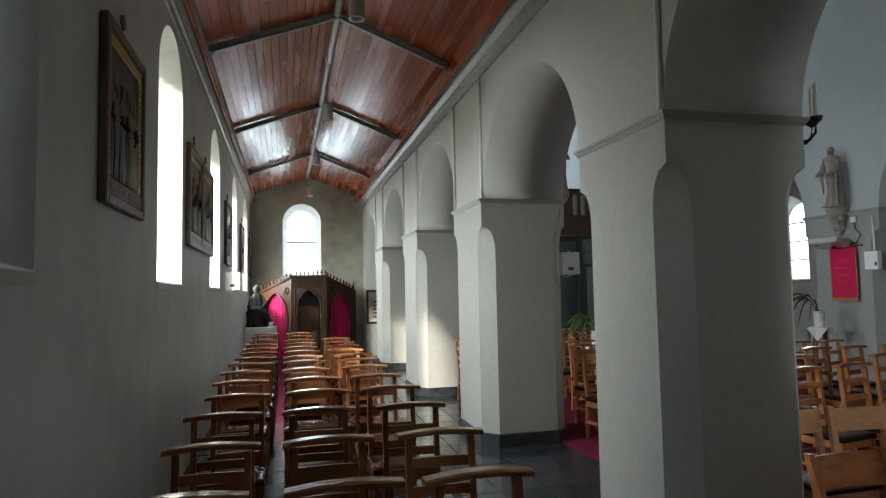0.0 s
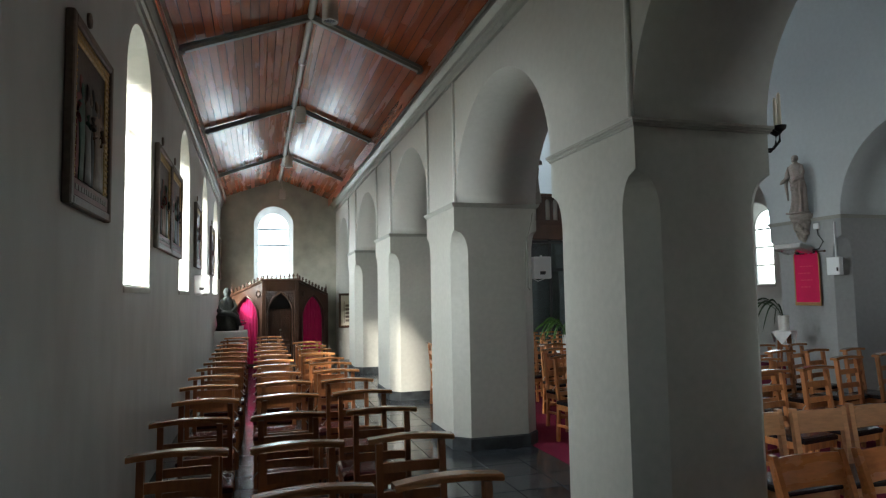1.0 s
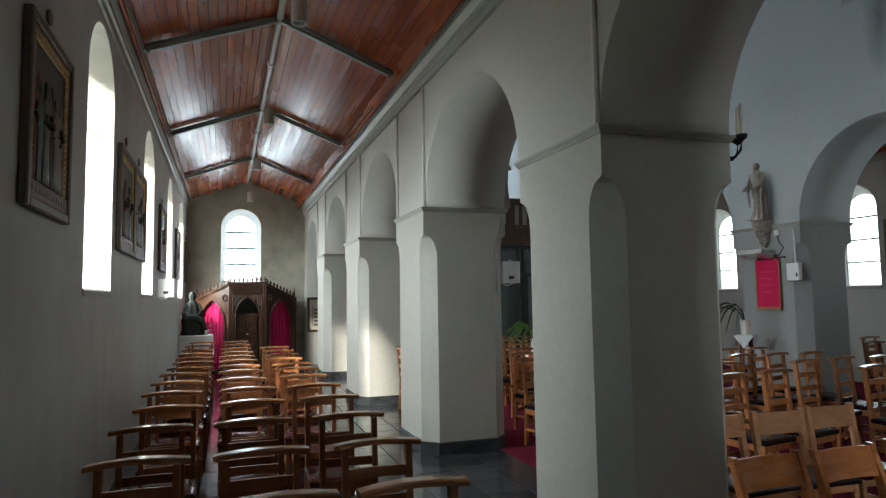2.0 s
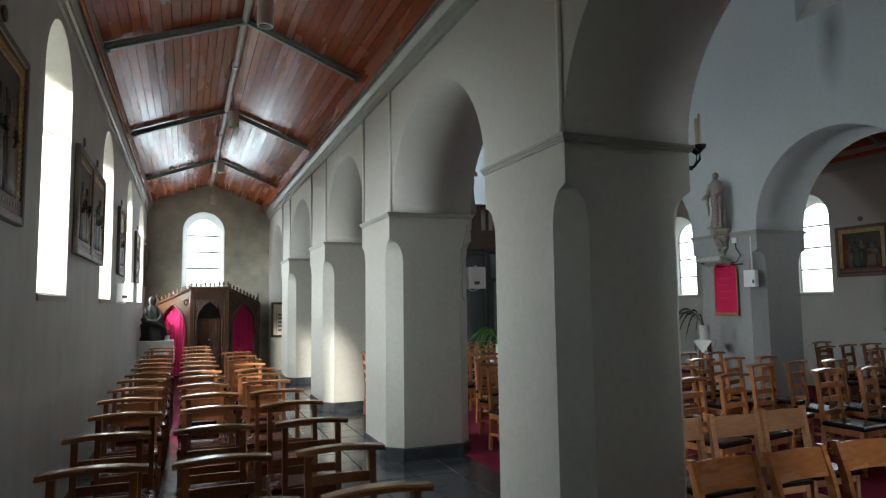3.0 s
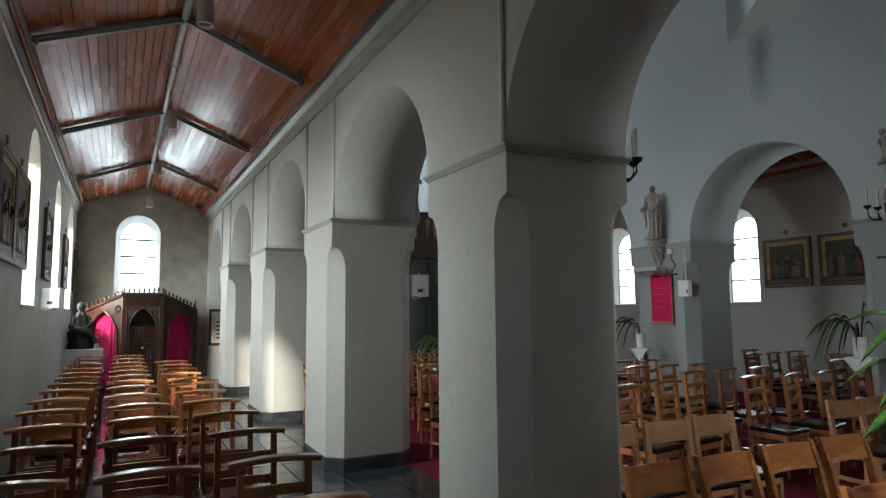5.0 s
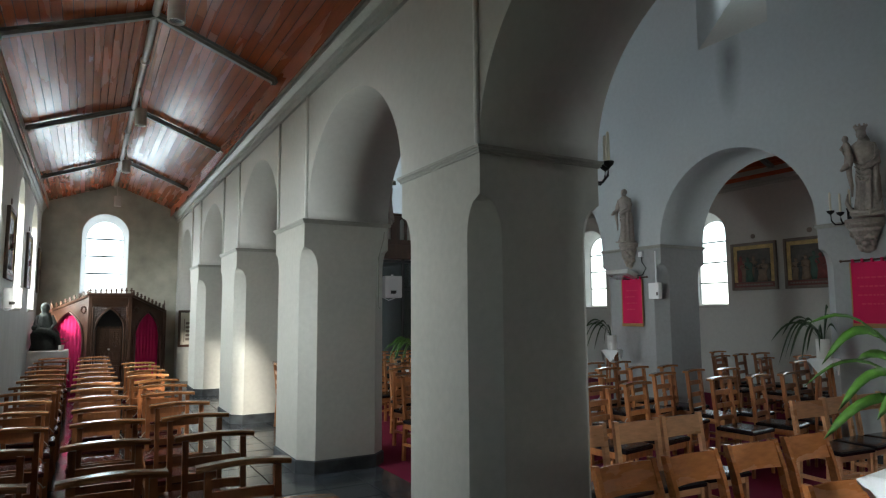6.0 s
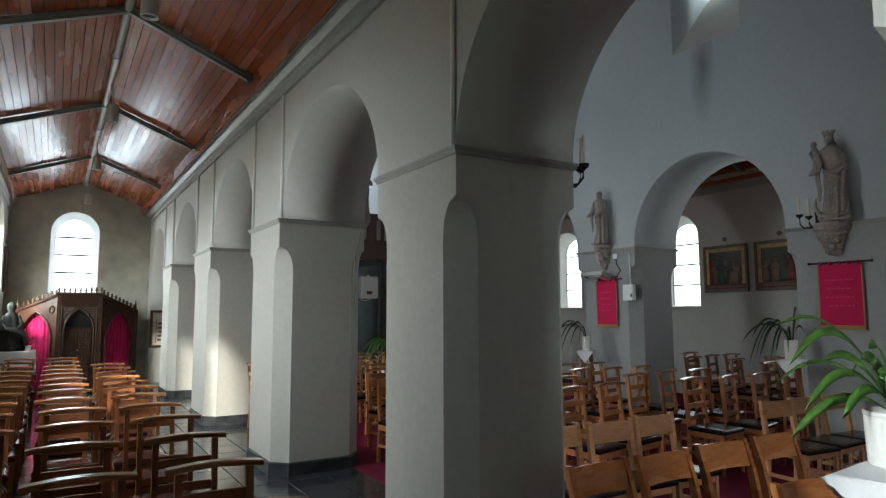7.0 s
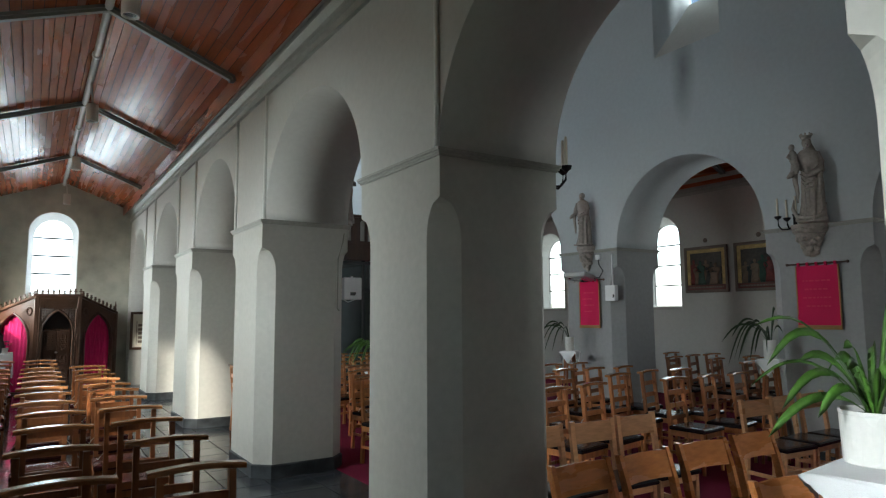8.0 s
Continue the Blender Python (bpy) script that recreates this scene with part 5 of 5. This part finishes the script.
v = thing("flower_pot", "small white pot with red flowers on a table", "plant", pose(-0.36, 15.7, 0.933))
bm = B()
lathe(bm, [(0.05, 0), (0.065, 0.11), (0.055, 0.11), (0.05, 0.09)], 16)
part("pot", bm, CERAMIC, v)
for k in range(16):
    bm = B()
    a, q = rng.uniform(0, 6.28), rng.uniform(0, 0.12)
    c = Vector((q * math.cos(a), q * math.sin(a), 0.16 + rng.uniform(-0.02, 0.08)))
    for i in range(6):
        vs = bmesh.ops.create_icosphere(bm, subdivisions=1, radius=0.016)["verts"]
        off = Vector((0.016 * math.cos(i * 1.047), 0.016 * math.sin(i * 1.047), rng.uniform(-0.006, 0.006)))
        for q2 in vs:
            q2.co.z *= 0.6
            q2.co += c + off
    part("flower", bm, FLOWER if k % 3 else LEAF_DARK, v)

# ---------- plant table in the first arch ----------
TX, TY, TZ = 3.085, 1.165, 1.03
t = thing("plant_table", "tall narrow wooden table carrying a potted plant", "table", pose(TX, TY, 0.004, 0, 0, 6))
for x in (-0.24, 0.24):
    for y in (-0.24, 0.24):
        part("leg", slab(x - 0.02, x + 0.02, y - 0.02, y + 0.02, 0, TZ - 0.03, bevel=0.003), OAK_DARK, t)
part("tabletop", slab(-0.28, 0.28, -0.28, 0.28, TZ - 0.03, TZ - 0.006, bevel=0.003), OAK_DARK, t)
cloth("tablecloth", pose(TX, TY, 0, 0, 0, 6), 0.58, 0.56, TZ, 0.24, "white lace-edged cloth on a tall table", 0.004, flaps=True)
D = math.radians
plant(pose(TX + 0.065, TY + 0.155, TZ + 0.006), "potted_clivia", "green strap-leaved clivia in a white ceramic pot", 0.135, 0.225,
      [(D(140), 0.42, 0.046, 0.16, 0.26), (D(158), 0.26, 0.046, 0.20, 0.20), (D(150), 0.39, 0.042, 0.30, 0.27), (D(136), 0.40, 0.044, 0.50, 0.29), (D(143), 0.46, 0.016, 0.48, 0.09), (D(128), 0.46, 0.016, 0.33, 0.22),
       (D(185), 0.24, 0.040, 0.28, 0.07), (D(110), 0.26, 0.042, 0.30, 0.08), (D(-40), 0.13, 0.055, 0.56, 0.03), (D(-75), 0.17, 0.065, 0.42, 0.16), (D(-20), 0.30, 0.055, 0.38, 0.22), (D(20), 0.30, 0.05, 0.40, 0.22),
       (D(60), 0.28, 0.05, 0.34, 0.20), (D(-110), 0.28, 0.05, 0.34, 0.22), (D(165), 0.13, 0.04, 0.34, 0.05), (D(-140), 0.2, 0.045, 0.30, 0.14)], LEAF, CERAMIC)


def plant_stand(x, y, z, turn, leaves, mat):
    s = thing("plant_stand", "tall dark wooden plant stand", "plant stand", pose(x, y, 0.004, 0, 0, turn), group="plant stands")
    for k in range(4):
        a = math.pi / 4 + k * math.pi / 2
        bm = B()
        tube(bm, [(0.15 * math.cos(a), 0.15 * math.sin(a), 0), (0.075 * math.cos(a), 0.075 * math.sin(a), z - 0.03)], 0.016, 6)
        part("leg", bm, OAK_DARK, s)
    part("top", slab(-0.085, 0.085, -0.085, 0.085, z - 0.03, z - 0.006), OAK_DARK, s)
    cloth("doily", pose(x, y, 0, 0, 0, turn), 0.20, 0.20, z, 0.17, "white cloth with pointed hanging flaps on a plant stand", 0.004, flaps=True)
    plant(pose(x, y, z + 0.006), "potted_spider_lily", "dark strap-leaved plant in a white pot", 0.07, 0.21, leaves, mat, CERAMIC)


ARCHED = [(D(147), 0.46, 0.030, 0.46, 0.72), (D(160), 0.40, 0.030, 0.40, 0.60), (D(132), 0.36, 0.028, 0.42, 0.62), (D(170), 0.30, 0.028, 0.36, 0.56), (D(118), 0.28, 0.026, 0.36, 0.50), (D(150), 0.22, 0.030, 0.34, 0.56),
          (D(140), 0.50, 0.026, 0.34, 0.34), (D(155), 0.44, 0.026, 0.42, 0.36), (D(185), 0.34, 0.026, 0.30, 0.42), (D(95), 0.26, 0.026, 0.34, 0.36), (D(-35), 0.06, 0.050, 0.38, 0.0), (D(-20), 0.10, 0.036, 0.34, 0.10), (D(-60), 0.12, 0.030, 0.26, 0.16), (D(140), 0.16, 0.034, 0.30, 0.10), (D(205), 0.30, 0.026, 0.34, 0.44)]
plant_stand(7.10, 4.07, 1.15, 15, ARCHED, LEAF_DARK)
plant_stand(7.05, 7.22, 1.10, 30, ARCHED[:4] + ARCHED[6:8] + ARCHED[13:], LEAF_DARK)
plant_stand(4.62, 9.0, 0.82, 20, [(a + 0.5, b, c * 1.3, d, e * 0.8) for a, b, c, d, e in ARCHED], LEAF)

# ---------- framed text at the end of the aisle ----------
f = thing("framed_text", "brown wooden frame with a decorated paper sheet", "picture", pose(2.345, 17.277, 0.85))
for a in ((-0.24, -0.18, 0, 0.92), (0.18, 0.24, 0, 0.92), (-0.18, 0.18, 0, 0.06), (-0.18, 0.18, 0.86, 0.92)):
    part("frame_side", slab(a[0], a[1], -0.035, 0.0, a[2], a[3], bevel=0.005), CARVED, f)
part("sheet", slab(-0.185, 0.185, -0.012, -0.002, 0.055, 0.865), PAPER, f, "yellowed printed sheet")
for k in range(5):
    part("print_block", slab(-0.06, 0.06, -0.015, -0.012, 0.16 + 0.10 * k, 0.22 + 0.10 * k), FRAME, f)
for x in (-0.1, 0.085):
    part("print_line", slab(x, x + 0.015, -0.015, -0.012, 0.12, 0.70), FRAME, f)

# ---------- gallery at the back of the nave ----------
gal = thing("gallery", "dark wooden gallery front with paired lancet slots", "gallery")
GY = 13.75
slots = []
x = 3.12
while x < 7.3:
    slots += [gothic(x + 0.10, x + 0.24, 3.42, 3.86, 0.07, 5), gothic(x + 0.30, x + 0.44, 3.42, 3.86, 0.07, 5)]
    x += 0.56
plate("parapet", rect(ARC_B + 0.005, OPP_A - 0.005, 3.30, 3.98), slots, GY - 0.03, GY + 0.03, "xzy", CARVED, gal)
part("handrail", slab(ARC_B + 0.005, OPP_A - 0.005, GY - 0.07, GY + 0.07, 3.98, 4.05, bevel=0.012), CARVED, gal)
# Added white board: its colour stands in for light seen through the slots.
part("slot_light_board", slab(ARC_B + 0.005, OPP_A - 0.005, GY + 0.05, GY + 0.07, 3.32, 3.96), LIT_WHITE, gal, "pale board added in place of the light behind the slots")
part("fascia", slab(ARC_B + 0.005, OPP_A - 0.005, GY - 0.05, GY + 0.05, 2.95, 3.30, bevel=0.01), CARVED, gal)
part("gallery_floor", slab(ARC_B + 0.005, OPP_A - 0.005, GY + 0.05, Y1 - 0.01, 2.98, 3.08), CARVED, gal)
scr = thing("glass_screen", "dark framed glass screen under the gallery", "screen", kind="structure")
x = ARC_B + 0.01
while x < OPP_A - 0.1:
    part("mullion", slab(x, x + 0.06, GY + 0.0, GY + 0.07, 0, 2.95, bevel=0.004), BLACKBOX, scr)
    part("pane", slab(x + 0.06, min(x + 0.72, OPP_A - 0.01), GY + 0.03, GY + 0.038, 0.1, 2.9), DARKGLASS, scr)
    x += 0.72
for z in (0.04, 2.2, 2.86):
    part("transom", slab(ARC_B + 0.01, OPP_A - 0.01, GY - 0.004, GY + 0.074, z, z + 0.07), BLACKBOX, scr)
sg = thing("notice_sign", "small black notice with white lettering on the screen", "sign", pose(4.42, GY - 0.012, 1.62))
part("board", slab(-0.12, 0.12, -0.02, 0, 0, 0.28, bevel=0.004), BLACKBOX, sg)
text_bars(sg, -0.07, 0.07, -0.02, 0.19, 0.025, PAPER, random.Random(2))
text_bars(sg, -0.08, 0.08, -0.02, 0.12, 0.025, PAPER, random.Random(3))

# ---------- floor tiles ----------
TILE = 0.42
bm = slab(-TILE / 2 + 0.005, TILE / 2 - 0.005, -TILE / 2 + 0.005, TILE / 2 - 0.005, -0.012, 0.003, bevel=0.002)
tile_mesh = part("tile", bm, SLATE, floor)
nt = 0
far = B()
for j in range(-8, 44):
    for i in range(10):
        x, y = -0.95 + TILE * (i + 0.5) - 0.26, -0.3 + TILE * (j + 0.5)
        if x - TILE / 2 > 2.70:
            continue
        blocked = any(a + 0.2 < y < b - 0.2 for a, b in PILLARS) and x > ARC_A + 0.25
        if 1.6 < y < 13.9 and not blocked:
            m = pose(x, y, rng.uniform(-0.0006, 0.0006), rng.uniform(-0.1, 0.1), rng.uniform(-0.1, 0.1), 0)
            if nt == 0:
                tile_mesh.matrix_basis = m
            else:
                shared("tile", tile_mesh.data, floor, m)
            nt += 1
        elif not blocked and y < Y1 - 0.2:
            box(far, x - TILE / 2 + 0.005, x + TILE / 2 - 0.005, y - TILE / 2 + 0.005, y + TILE / 2 - 0.005, -0.012, 0.003)
tagged(part("far_tiles", far, SLATE, floor), "worn slate tiles laid in straight rows", kind="stuff")
